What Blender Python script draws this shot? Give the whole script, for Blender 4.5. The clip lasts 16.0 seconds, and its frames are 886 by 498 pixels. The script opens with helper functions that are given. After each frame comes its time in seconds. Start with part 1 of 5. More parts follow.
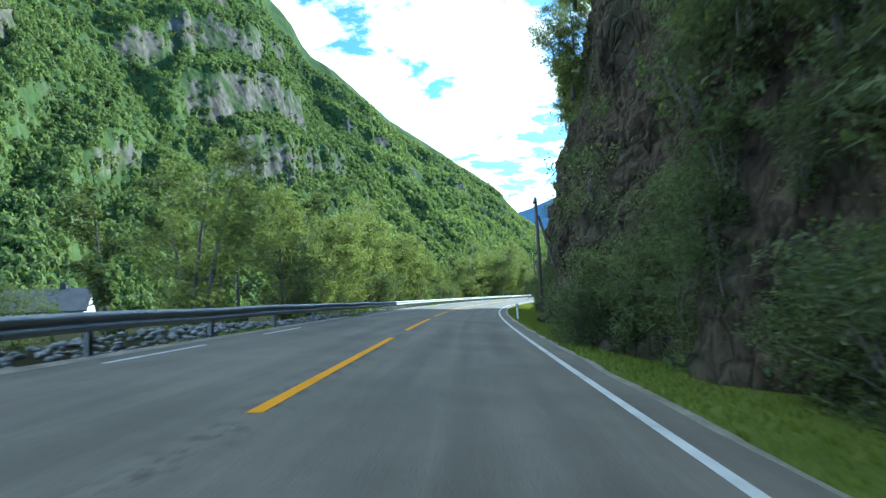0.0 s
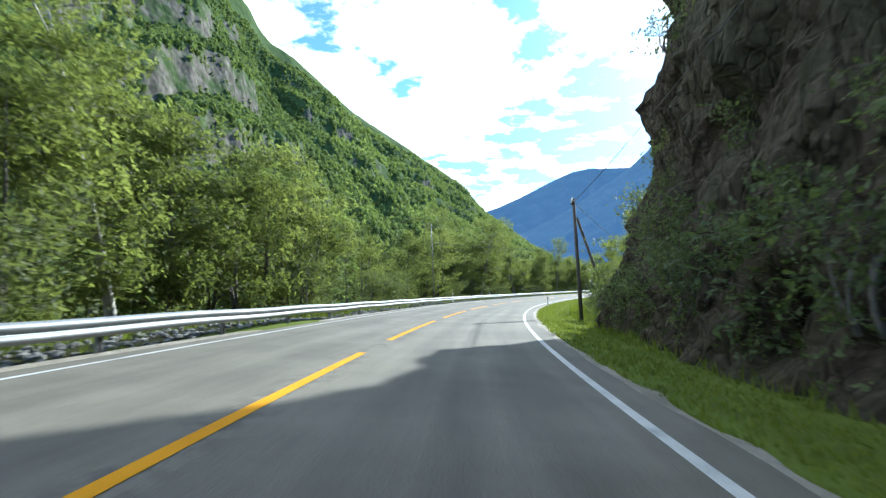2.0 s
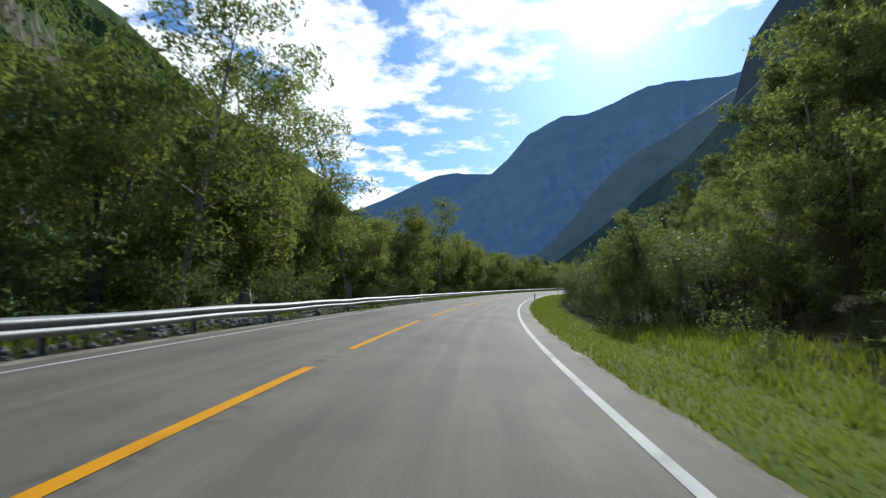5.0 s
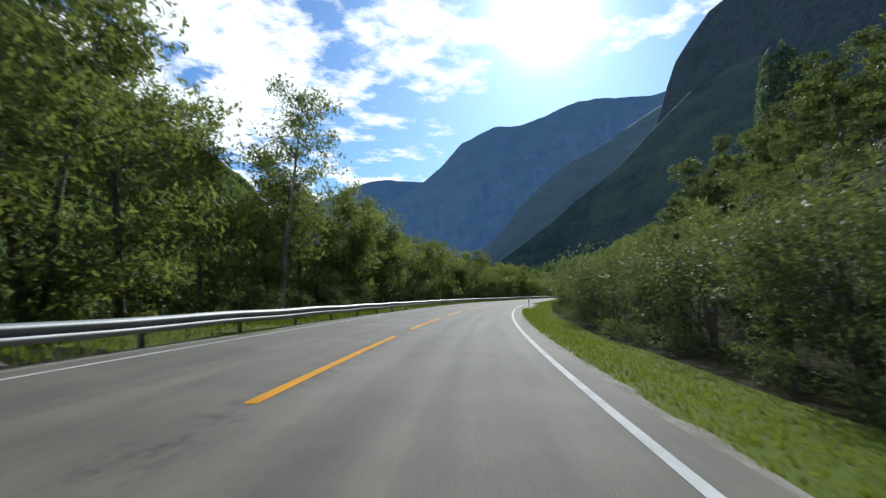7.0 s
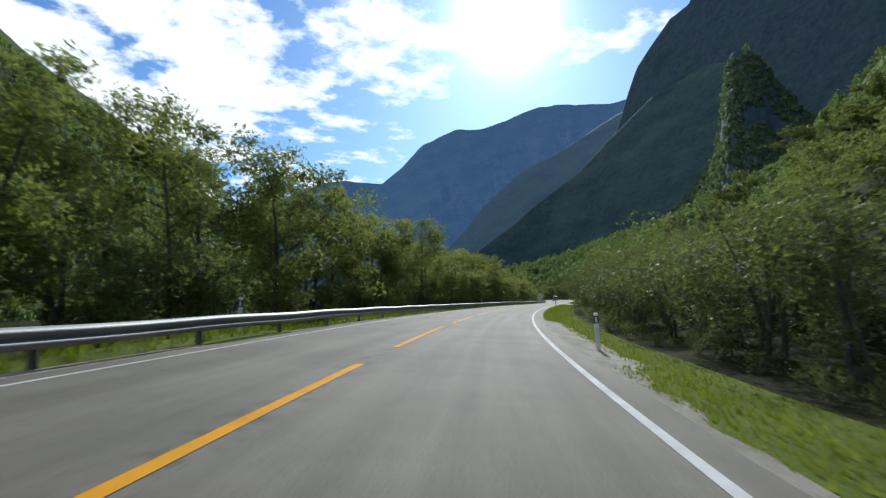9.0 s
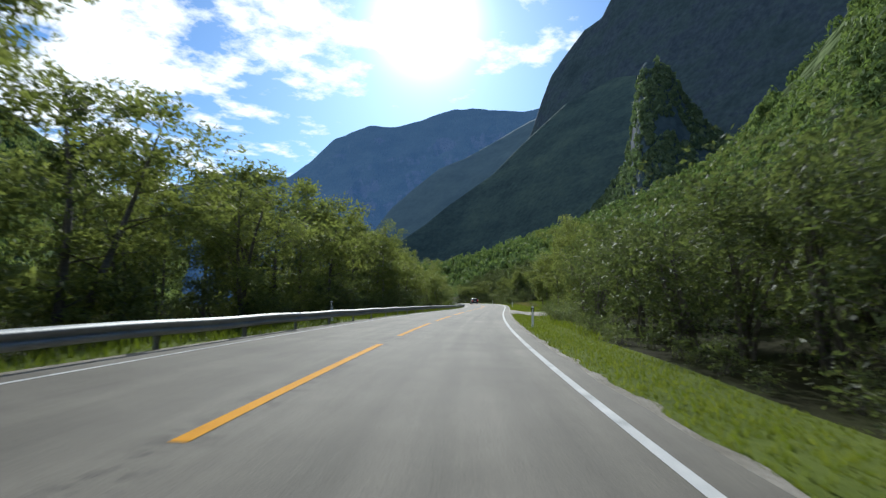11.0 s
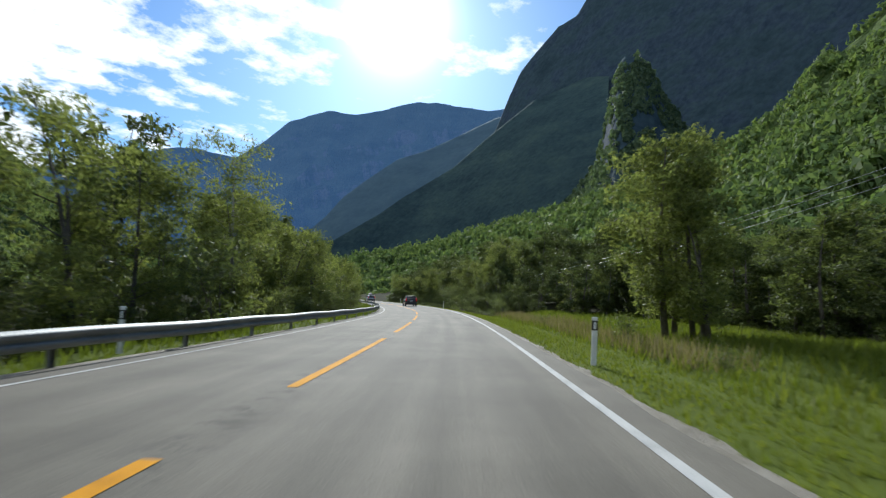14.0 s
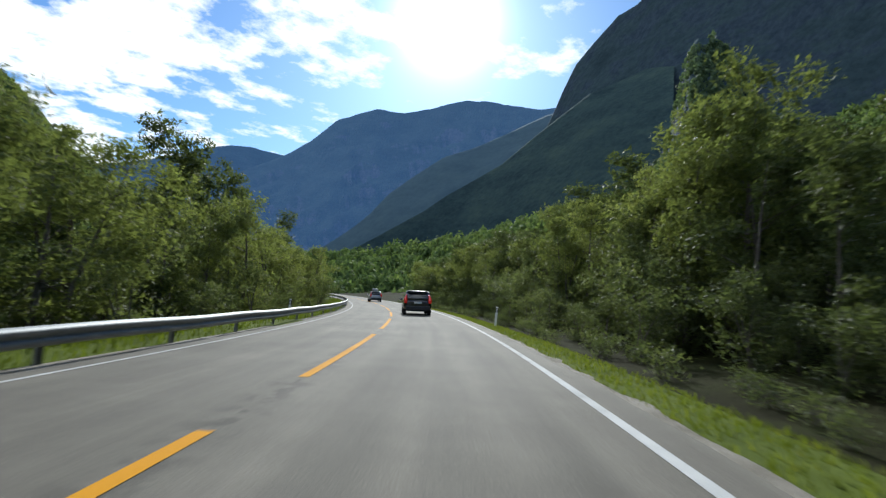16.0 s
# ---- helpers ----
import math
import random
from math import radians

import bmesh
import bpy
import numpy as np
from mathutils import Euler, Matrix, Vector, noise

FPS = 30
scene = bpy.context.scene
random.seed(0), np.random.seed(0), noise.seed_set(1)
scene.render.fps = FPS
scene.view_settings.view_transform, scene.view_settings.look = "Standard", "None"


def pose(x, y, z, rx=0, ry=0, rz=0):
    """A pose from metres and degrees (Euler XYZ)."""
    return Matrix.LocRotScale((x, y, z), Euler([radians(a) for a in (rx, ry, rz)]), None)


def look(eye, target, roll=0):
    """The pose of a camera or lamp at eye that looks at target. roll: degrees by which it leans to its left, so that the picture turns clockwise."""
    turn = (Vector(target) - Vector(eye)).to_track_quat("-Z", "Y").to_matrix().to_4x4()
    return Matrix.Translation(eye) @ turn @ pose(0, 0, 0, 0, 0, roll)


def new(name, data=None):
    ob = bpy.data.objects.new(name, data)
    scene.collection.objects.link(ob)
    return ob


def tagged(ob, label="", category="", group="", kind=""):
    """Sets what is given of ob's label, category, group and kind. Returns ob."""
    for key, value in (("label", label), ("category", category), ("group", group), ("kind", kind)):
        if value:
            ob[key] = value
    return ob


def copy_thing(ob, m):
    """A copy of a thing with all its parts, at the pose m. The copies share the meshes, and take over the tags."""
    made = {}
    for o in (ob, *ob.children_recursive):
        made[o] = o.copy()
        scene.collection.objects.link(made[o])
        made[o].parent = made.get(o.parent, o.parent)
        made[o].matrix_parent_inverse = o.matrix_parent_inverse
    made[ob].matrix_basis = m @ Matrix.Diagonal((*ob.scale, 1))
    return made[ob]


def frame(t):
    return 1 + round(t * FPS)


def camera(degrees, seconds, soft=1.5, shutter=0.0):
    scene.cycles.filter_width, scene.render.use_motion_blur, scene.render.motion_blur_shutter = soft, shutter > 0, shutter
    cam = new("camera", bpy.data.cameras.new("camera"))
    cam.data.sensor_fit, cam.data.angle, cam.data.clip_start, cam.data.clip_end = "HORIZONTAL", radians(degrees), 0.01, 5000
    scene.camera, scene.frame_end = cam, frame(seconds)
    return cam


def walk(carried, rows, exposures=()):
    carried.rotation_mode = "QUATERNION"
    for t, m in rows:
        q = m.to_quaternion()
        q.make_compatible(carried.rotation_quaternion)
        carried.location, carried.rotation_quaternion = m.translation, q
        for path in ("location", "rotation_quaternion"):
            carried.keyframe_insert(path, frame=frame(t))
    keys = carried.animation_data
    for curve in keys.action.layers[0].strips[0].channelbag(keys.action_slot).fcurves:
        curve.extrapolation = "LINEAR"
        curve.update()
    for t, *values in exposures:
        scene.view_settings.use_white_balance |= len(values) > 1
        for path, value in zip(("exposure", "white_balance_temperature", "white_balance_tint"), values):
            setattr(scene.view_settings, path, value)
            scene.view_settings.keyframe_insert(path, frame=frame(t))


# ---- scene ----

# ---------------------------------------------------------------- camera and its way
LENS = 80.0
ROWS = (
    (0, -0.06, 0, 1.14, 2.1, 5.33, -2.6),
    (0.5, -0.05, 9.99, 1.14, 0.81, 5.4, -2.6),
    (1, 0.08, 19.95, 1.14, 0.32, 5.38, -2.6),
    (1.5, 0.36, 29.91, 1.14, -0.12, 5.28, -2.6),
    (2, 0.88, 39.91, 1.14, -1.5, 5.14, -2.6),
    (2.5, 1.71, 49.91, 1.14, -3.3, 5, -2.6),
    (3, 2.93, 59.92, 1.14, -5.28, 4.89, -2.5),
    (3.5, 4.6, 69.89, 1.14, -7.85, 4.81, -2.5),
    (4, 6.74, 79.81, 1.14, -10.88, 4.74, -2.6),
    (4.5, 9.35, 89.66, 1.14, -13.45, 4.69, -2.65),
    (5, 12.41, 99.44, 1.14, -16.13, 4.69, -2.7),
    (5.5, 15.82, 109.19, 1.14, -18.49, 4.77, -2.6),
    (6, 19.61, 118.87, 1.14, -20.53, 4.92, -2.5),
    (6.5, 23.74, 128.49, 1.14, -22.24, 5.12, -2.4),
    (7, 28.19, 138.05, 1.14, -23.58, 5.31, -2.3),
    (7.5, 32.93, 147.54, 1.14, -24.53, 5.48, -2.2),
    (8, 37.96, 156.98, 1.14, -25.12, 5.58, -2.05),
    (8.5, 43.27, 166.33, 1.14, -26.03, 5.61, -1.9),
    (9, 48.87, 175.6, 1.14, -28.02, 5.62, -1.77),
    (9.5, 54.78, 184.78, 1.14, -30.52, 5.61, -1.63),
    (10, 61.07, 193.85, 1.14, -33.24, 5.6, -1.5),
    (10.5, 67.72, 202.82, 1.14, -35.63, 5.58, -1.02),
    (11, 74.73, 211.67, 1.14, -37.71, 5.56, -0.54),
    (11.5, 82.09, 220.41, 1.14, -39.43, 5.53, -0.06),
    (12, 89.77, 229.04, 1.14, -40.76, 5.51, 0.42),
    (12.5, 97.74, 237.58, 1.14, -41.65, 5.51, 0.9),
    (13, 105.92, 246.1, 1.14, -42.1, 5.52, 1.4),
    (13.5, 114.28, 254.65, 1.14, -42.5, 5.55, 2.2),
    (14, 122.69, 263.2, 1.14, -42.66, 5.57, 3.1),
    (14.5, 131.06, 271.81, 1.14, -42.21, 5.57, 3.8),
    (15, 139.3, 280.52, 1.14, -41.29, 5.55, 4.2),
    (15.5, 147.35, 289.42, 1.14, -39.83, 5.51, 4.6),
    (16, 155.11, 298.56, 1.14, -37.68, 5.47, 5),
)
# bend of the road, one value every 12 m from s = -10
BEND = (0.00096, -0.00002, -0.00101, -0.00200, -0.00294, -0.00377, -0.00439, -0.00465, -0.00453, -0.00412, -0.00357, -0.00312, -0.00279, -0.00256, -0.00245, -0.00246, -0.00256, -0.00281, -0.00296, -0.00288, -0.00269, -0.00241, -0.00200, -0.00146, -0.00085, -0.00018, 0.00055, 0.00128, 0.00194, 0.00263, 0.00329, 0.00362, 0.00354, 0.00325, 0.00296, 0.00274, 0.00260, 0.00253, 0.00249, 0.00247, 0.00246)
# lean of the road in degrees (left side low is +) by s
LEAN = ((0, -4.6), (50, -4.6), (60, -4.5), (70, -4.5), (80, -4.6), (101, -4.7), (153, -4.2), (175, -3.9), (207, -3.5), (265, -1.1), (276, -0.6), (288, 0.2), (300, 1.1), (312, 1.8), (324, 2.2), (348, 3.0))

cam = camera(LENS, 16.0, soft=1.3, shutter=0.14)


def ahead(yaw, pitch):
    a, b = radians(yaw), radians(pitch)
    return Vector((-math.sin(a) * math.cos(b), math.cos(a) * math.cos(b), math.sin(b)))


walk(cam, [(t, look((x, y, z), Vector((x, y, z)) + ahead(yaw, pitch), roll)) for t, x, y, z, yaw, pitch, roll in ROWS],
     exposures=((0.0, 1.36, 5100, -8), (0.7, 1.4, 5120, -7), (1.6, 1.5, 5300, -5), (2.1, 1.22, 5700, 2), (2.6, 0.98, 6050, 5), (3.1, 0.68, 6150, 6), (3.6, 0.33, 6100, 6), (4.2, 0.18, 6080, 6), (7.5, 0.06, 5980, 6), (12.5, 0.14, 5980, 6), (16.0, 0.14, 5980, 6)))

# ---------------------------------------------------------------- sky and sun
SUN_AZ, SUN_EL = -36.0, 29.0
SUN_WAY = ahead(SUN_AZ, SUN_EL)


def link(tree, a, b):
    tree.links.new(a, b)


def node(tree, kind, **values):
    n = tree.nodes.new(kind)
    for key, value in values.items():
        if key in n.inputs:
            n.inputs[key].default_value = value
    return n


def maths(tree, op, a, b=None):
    n = tree.nodes.new("ShaderNodeMath")
    n.operation = op
    for i, v in enumerate((a, b)):
        if v is None:
            continue
        if isinstance(v, (int, float)):
            n.inputs[i].default_value = v
        else:
            tree.links.new(v, n.inputs[i])
    return n.outputs[0]


def ramp(tree, source, stops):
    n = tree.nodes.new("ShaderNodeValToRGB")
    while len(n.color_ramp.elements) < len(stops):
        n.color_ramp.elements.new(0.5)
    for e, (p, c) in zip(n.color_ramp.elements, stops):
        e.position, e.color = p, (*c, 1) if len(c) == 3 else c
    tree.links.new(source, n.inputs[0])
    return n.outputs[0]


def mix(tree, fac, a, b, blend="MIX"):
    n = tree.nodes.new("ShaderNodeMix")
    n.data_type, n.blend_type = "RGBA", blend
    for sock, v in ((n.inputs[0], fac), (n.inputs[6], a), (n.inputs[7], b)):
        if isinstance(v, (int, float)):
            sock.default_value = v
        elif isinstance(v, tuple):
            sock.default_value = (*v, 1) if len(v) == 3 else v
        else:
            tree.links.new(v, sock)
    return n.outputs[2]


def make_world():
    w = bpy.data.worlds.new("sky")
    scene.world = w
    w.use_nodes = True
    t = w.node_tree
    t.nodes.clear()
    out = t.nodes.new("ShaderNodeOutputWorld")
    bg = t.nodes.new("ShaderNodeBackground")
    sky = t.nodes.new("ShaderNodeTexSky")
    sky.sky_type, sky.sun_disc = "NISHITA", False
    sky.sun_elevation, sky.sun_rotation = radians(SUN_EL), radians(-SUN_AZ)
    sky.dust_density, sky.air_density, sky.ozone_density = 0.4, 1.0, 2.0
    co = t.nodes.new("ShaderNodeTexCoord")
    sep = t.nodes.new("ShaderNodeSeparateXYZ")
    link(t, co.outputs["Generated"], sep.inputs[0])
    up = maths(t, "ADD", maths(t, "MAXIMUM", sep.outputs[2], 0.02), 0.12)
    flat = t.nodes.new("ShaderNodeCombineXYZ")
    link(t, maths(t, "DIVIDE", sep.outputs[0], up), flat.inputs[0])
    link(t, maths(t, "DIVIDE", sep.outputs[1], up), flat.inputs[1])
    big = node(t, "ShaderNodeTexNoise", Scale=0.8, Detail=2.0, Roughness=0.5)
    fine = node(t, "ShaderNodeTexNoise", Scale=4.6, Detail=8.0, Roughness=0.6)
    link(t, flat.outputs[0], big.inputs["Vector"])
    link(t, flat.outputs[0], fine.inputs["Vector"])
    # the cloud thins out to the right of the sun
    turned = maths(t, "ADD", maths(t, "MULTIPLY", sep.outputs[0], -0.86), maths(t, "MULTIPLY", sep.outputs[1], 0.5))
    cover = maths(t, "ADD", maths(t, "MULTIPLY", big.outputs[0], 0.5), maths(t, "MULTIPLY", fine.outputs[0], 0.62))
    cover = maths(t, "ADD", cover, maths(t, "MULTIPLY", turned, 0.16))
    mask = ramp(t, cover, [(0.565, (0, 0, 0)), (0.635, (1, 1, 1))])
    cloud = (9.6, 9.8, 10.0)
    blue = mix(t, 1.0, sky.outputs[0], (0.62, 0.85, 1.1), "MULTIPLY")
    col = mix(t, mask, blue, cloud)
    # a bright glow round the sun, added to the sky colour for its glare
    near = t.nodes.new("ShaderNodeVectorMath")
    near.operation = "DOT_PRODUCT"
    link(t, co.outputs["Generated"], near.inputs[0])
    near.inputs[1].default_value = SUN_WAY
    ring_ = maths(t, "ADD", maths(t, "MULTIPLY", maths(t, "POWER", maths(t, "MAXIMUM", near.outputs["Value"], 0.0), 460.0), 20.0), maths(t, "MULTIPLY", maths(t, "POWER", maths(t, "MAXIMUM", near.outputs["Value"], 0.0), 60.0), 0.9))
    col = mix(t, 1.0, col, ring_, "ADD")
    link(t, col, bg.inputs[0])
    bg.inputs[1].default_value = 0.11
    link(t, bg.outputs[0], out.inputs[0])


make_world()
sun = new("sun", bpy.data.lights.new("sun", "SUN"))
sun.data.energy, sun.data.angle, sun.data.color = 4.2, radians(0.6), (1.0, 0.96, 0.88)
sun.matrix_world = look(SUN_WAY * 500, (0, 0, 0))


# ---------------------------------------------------------------- materials
def material(name, stops, scale=4.0, fine=40.0, rough=0.8, bump=0.3, bump_scale=None, metal=0.0, gloss=0.5, where="Object", island=0.0, detail=5.0):
    """A surface whose colour runs through stops by a coarse and a fine noise, with relief."""
    m = bpy.data.materials.new(name)
    m.use_nodes = True
    t = m.node_tree
    p = t.nodes["Principled BSDF"]
    co = t.nodes.new("ShaderNodeTexCoord")
    a = node(t, "ShaderNodeTexNoise", Scale=scale, Detail=detail, Roughness=0.6)
    b = node(t, "ShaderNodeTexNoise", Scale=fine, Detail=4.0, Roughness=0.65)
    for n in (a, b):
        link(t, co.outputs[where], n.inputs["Vector"])
    v = maths(t, "ADD", maths(t, "MULTIPLY", a.outputs[0], 0.6), maths(t, "MULTIPLY", b.outputs[0], 0.4))
    if island:
        g = t.nodes.new("ShaderNodeNewGeometry")
        v = maths(t, "ADD", v, maths(t, "MULTIPLY", maths(t, "SUBTRACT", g.outputs["Random Per Island"], 0.5), island))
    link(t, ramp(t, v, stops), p.inputs["Base Color"])
    p.inputs["Roughness"].default_value = rough
    p.inputs["Metallic"].default_value = metal
    p.inputs["Specular IOR Level"].default_value = gloss
    if bump:
        bm_ = node(t, "ShaderNodeBump", Strength=bump, Distance=0.05)
        c = node(t, "ShaderNodeTexNoise", Scale=bump_scale or fine, Detail=6.0, Roughness=0.65)
        link(t, co.outputs[where], c.inputs["Vector"])
        link(t, c.outputs[0], bm_.inputs["Height"])
        link(t, bm_.outputs[0], p.inputs["Normal"])
    return m


def leaf_material(name, dark, mid, light, see=0.45, gloss=0.2, cell=0.0):
    """Leaves that let light through. cell: leaflets to a metre, where one blade of the mesh is a spray of several leaflets."""
    m = bpy.data.materials.new(name)
    m.use_nodes = True
    t = m.node_tree
    t.nodes.clear()
    out = t.nodes.new("ShaderNodeOutputMaterial")
    g = t.nodes.new("ShaderNodeNewGeometry")
    oi = t.nodes.new("ShaderNodeObjectInfo")
    own = g.outputs["Random Per Island"]
    if cell:
        co = t.nodes.new("ShaderNodeTexCoord")
        leaflet = node(t, "ShaderNodeTexVoronoi", Scale=cell, Randomness=1.0)
        link(t, co.outputs["Object"], leaflet.inputs["Vector"])
        part_of = t.nodes.new("ShaderNodeSeparateColor")
        link(t, leaflet.outputs["Color"], part_of.inputs[0])
        own = maths(t, "ADD", maths(t, "MULTIPLY", own, 0.4), maths(t, "MULTIPLY", part_of.outputs[0], 0.6))
    v = maths(t, "ADD", maths(t, "MULTIPLY", own, 0.65), maths(t, "MULTIPLY", oi.outputs["Random"], 0.35))
    c = ramp(t, v, [(0.05, dark), (0.5, mid), (0.95, light)])
    p = node(t, "ShaderNodeBsdfPrincipled", Roughness=0.62)
    p.inputs["Specular IOR Level"].default_value = gloss
    tr = t.nodes.new("ShaderNodeBsdfTranslucent")
    link(t, c, p.inputs["Base Color"])
    link(t, mix(t, 1.0, c, (1.4, 1.45, 0.78), "MULTIPLY"), tr.inputs[0])
    ms = t.nodes.new("ShaderNodeMixShader")
    ms.inputs[0].default_value = see
    link(t, p.outputs[0], ms.inputs[1])
    link(t, tr.outputs[0], ms.inputs[2])
    if not cell:
        link(t, ms.outputs[0], out.inputs[0])
        return m
    # each leaflet is tilted its own way, with open air between them
    tilt = mix(t, 1.0, leaflet.outputs["Color"], (0.5, 0.5, 0.5), "SUBTRACT")
    both = t.nodes.new("ShaderNodeVectorMath")
    both.operation = "MULTIPLY_ADD"
    link(t, tilt, both.inputs[0])
    both.inputs[1].default_value = (1.0, 1.0, 1.0)
    link(t, g.outputs["Normal"], both.inputs[2])
    unit = t.nodes.new("ShaderNodeVectorMath")
    unit.operation = "NORMALIZE"
    link(t, both.outputs[0], unit.inputs[0])
    link(t, unit.outputs[0], p.inputs["Normal"])
    link(t, unit.outputs[0], tr.inputs["Normal"])
    gap = t.nodes.new("ShaderNodeBsdfTransparent")
    cut = t.nodes.new("ShaderNodeMixShader")
    link(t, maths(t, "LESS_THAN", leaflet.outputs["Distance"], 0.6), cut.inputs[0])
    link(t, gap.outputs[0], cut.inputs[1])
    link(t, ms.outputs[0], cut.inputs[2])
    link(t, cut.outputs[0], out.inputs[0])
    return m


M = {}
M["verge"] = material("grass_ground", [(0.3, (0.06, 0.08, 0.016)), (0.5, (0.105, 0.135, 0.024)), (0.7, (0.15, 0.18, 0.042))], 0.35, 9.0, 0.95, 0.6, 14.0, gloss=0.05)
# leaf litter, its colour taken near black for the shade under the trees
M["litter"] = material("forest_floor_shade_tone", [(0.3, (0.014, 0.012, 0.007)), (0.5, (0.026, 0.027, 0.011)), (0.7, (0.042, 0.05, 0.017))], 0.5, 8.0, 0.95, 0.6, 8.0, gloss=0.03)
M["gravel"] = material("gravel", [(0.3, (0.13, 0.11, 0.082)), (0.48, (0.27, 0.24, 0.19)), (0.7, (0.46, 0.42, 0.36))], 1.2, 26.0, 0.95, 0.9, 30.0)
M["stone"] = material("broken_stone", [(0.3, (0.09, 0.085, 0.075)), (0.5, (0.2, 0.19, 0.175)), (0.7, (0.3, 0.29, 0.265))], 1.4, 12.0, 0.9, 0.5, 20.0, island=0.35)
M["white_line"] = material("white_road_paint", [(0.3, (0.26, 0.26, 0.245)), (0.45, (0.5, 0.5, 0.48)), (0.7, (0.68, 0.67, 0.64))], 1.6, 45.0, 0.8, 0.3, 120.0, gloss=0.15)
M["yellow_line"] = material("yellow_road_paint", [(0.3, (0.42, 0.18, 0.006)), (0.45, (0.66, 0.29, 0.004)), (0.7, (0.74, 0.34, 0.006))], 1.2, 38.0, 0.8, 0.3, 120.0, gloss=0.12)
M["steel"] = material("galvanised_steel", [(0.3, (0.16, 0.17, 0.178)), (0.5, (0.25, 0.262, 0.267)), (0.7, (0.33, 0.34, 0.34))], 0.8, 14.0, 0.62, 0.1, 60.0, metal=0.6)
M["post"] = material("weathered_steel_post", [(0.3, (0.13, 0.13, 0.125)), (0.7, (0.3, 0.3, 0.29))], 2.0, 30.0, 0.6, 0.15, metal=0.5)


def rock_material():
    """Blasted gneiss: brown-grey faces, dark cracks and seams, rusty and mossy stains."""
    m = bpy.data.materials.new("cliff_rock")
    m.use_nodes = True
    t = m.node_tree
    p = t.nodes["Principled BSDF"]
    co = t.nodes.new("ShaderNodeTexCoord")
    squash = t.nodes.new("ShaderNodeMapping")
    squash.inputs["Scale"].default_value = (1.0, 1.0, 0.4)
    squash.inputs["Rotation"].default_value = (0.3, 0.15, 0.0)
    link(t, co.outputs["Object"], squash.inputs[0])
    warp = node(t, "ShaderNodeTexNoise", Scale=0.9, Detail=4.0)
    link(t, squash.outputs[0], warp.inputs["Vector"])
    place = mix(t, 0.9, squash.outputs[0], warp.outputs["Color"], "ADD")
    seam = node(t, "ShaderNodeTexVoronoi", Scale=0.75)
    seam.feature = "DISTANCE_TO_EDGE"
    chip = node(t, "ShaderNodeTexVoronoi", Scale=2.8)
    chip.feature = "DISTANCE_TO_EDGE"
    big = node(t, "ShaderNodeTexNoise", Scale=0.28, Detail=6.0, Roughness=0.62)
    fine = node(t, "ShaderNodeTexNoise", Scale=3.6, Detail=8.0, Roughness=0.7)
    for n in (seam, chip, big, fine):
        link(t, place, n.inputs["Vector"])
    v = maths(t, "ADD", maths(t, "MULTIPLY", big.outputs[0], 0.5), maths(t, "MULTIPLY", fine.outputs[0], 0.5))
    stone = ramp(t, v, [(0.36, (0.024, 0.018, 0.011)), (0.46, (0.072, 0.055, 0.037)), (0.55, (0.128, 0.102, 0.072)), (0.66, (0.25, 0.21, 0.16))])
    moss = ramp(t, big.outputs[0], [(0.46, (0, 0, 0)), (0.6, (1, 1, 1))])
    stone = mix(t, maths(t, "MULTIPLY", moss, 0.6), stone, (0.034, 0.042, 0.015))
    crack = ramp(t, maths(t, "MINIMUM", seam.outputs["Distance"], maths(t, "ADD", chip.outputs["Distance"], 0.02)), [(0.0, (0.45, 0.43, 0.42)), (0.05, (1, 1, 1))])
    link(t, mix(t, 1.0, stone, crack, "MULTIPLY"), p.inputs["Base Color"])
    p.inputs["Roughness"].default_value = 0.92
    p.inputs["Specular IOR Level"].default_value = 0.2
    h = maths(t, "ADD", maths(t, "MULTIPLY", fine.outputs[0], 1.0), maths(t, "MULTIPLY", maths(t, "MINIMUM", chip.outputs["Distance"], 0.15), 2.5))
    b = node(t, "ShaderNodeBump", Strength=1.0, Distance=0.35)
    link(t, h, b.inputs["Height"])
    link(t, b.outputs[0], p.inputs["Normal"])
    return m


M["rock"] = rock_material()
M["pole_wood"] = material("weathered_pole_wood", [(0.3, (0.045, 0.036, 0.028)), (0.7, (0.115, 0.098, 0.08))], 1.5, 18.0, 0.85, 0.4, 22.0)
M["bark"] = material("grey_bark", [(0.3, (0.045, 0.038, 0.03)), (0.5, (0.105, 0.092, 0.076)), (0.7, (0.22, 0.2, 0.175))], 2.0, 14.0, 0.9, 0.5, 18.0)
M["birch_bark"] = material("pale_birch_bark", [(0.3, (0.08, 0.07, 0.06)), (0.45, (0.3, 0.28, 0.25)), (0.6, (0.55, 0.53, 0.5))], 1.6, 7.0, 0.85, 0.4, 12.0)
M["leaf"] = leaf_material("alder_leaf", (0.078, 0.096, 0.042), (0.158, 0.184, 0.07), (0.275, 0.298, 0.125), 0.55, 0.18, 13.0)
# leaves coloured darker than the alder's to stand in for deep wood shade
M["wood_leaf"] = leaf_material("woodland_leaf_shade", (0.048, 0.064, 0.031), (0.105, 0.129, 0.054), (0.18, 0.206, 0.092), 0.42, 0.14, 8.0)
M["birch_leaf"] = leaf_material("birch_leaf", (0.08, 0.098, 0.044), (0.16, 0.186, 0.072), (0.27, 0.29, 0.125), 0.55, 0.16, 15.0)
M["bush_leaf"] = leaf_material("willow_leaf", (0.05, 0.067, 0.035), (0.112, 0.137, 0.06), (0.21, 0.232, 0.108), 0.45, 0.22, 14.0)
M["grass"] = leaf_material("grass_blade", (0.075, 0.1, 0.016), (0.125, 0.158, 0.022), (0.195, 0.215, 0.042), 0.42)
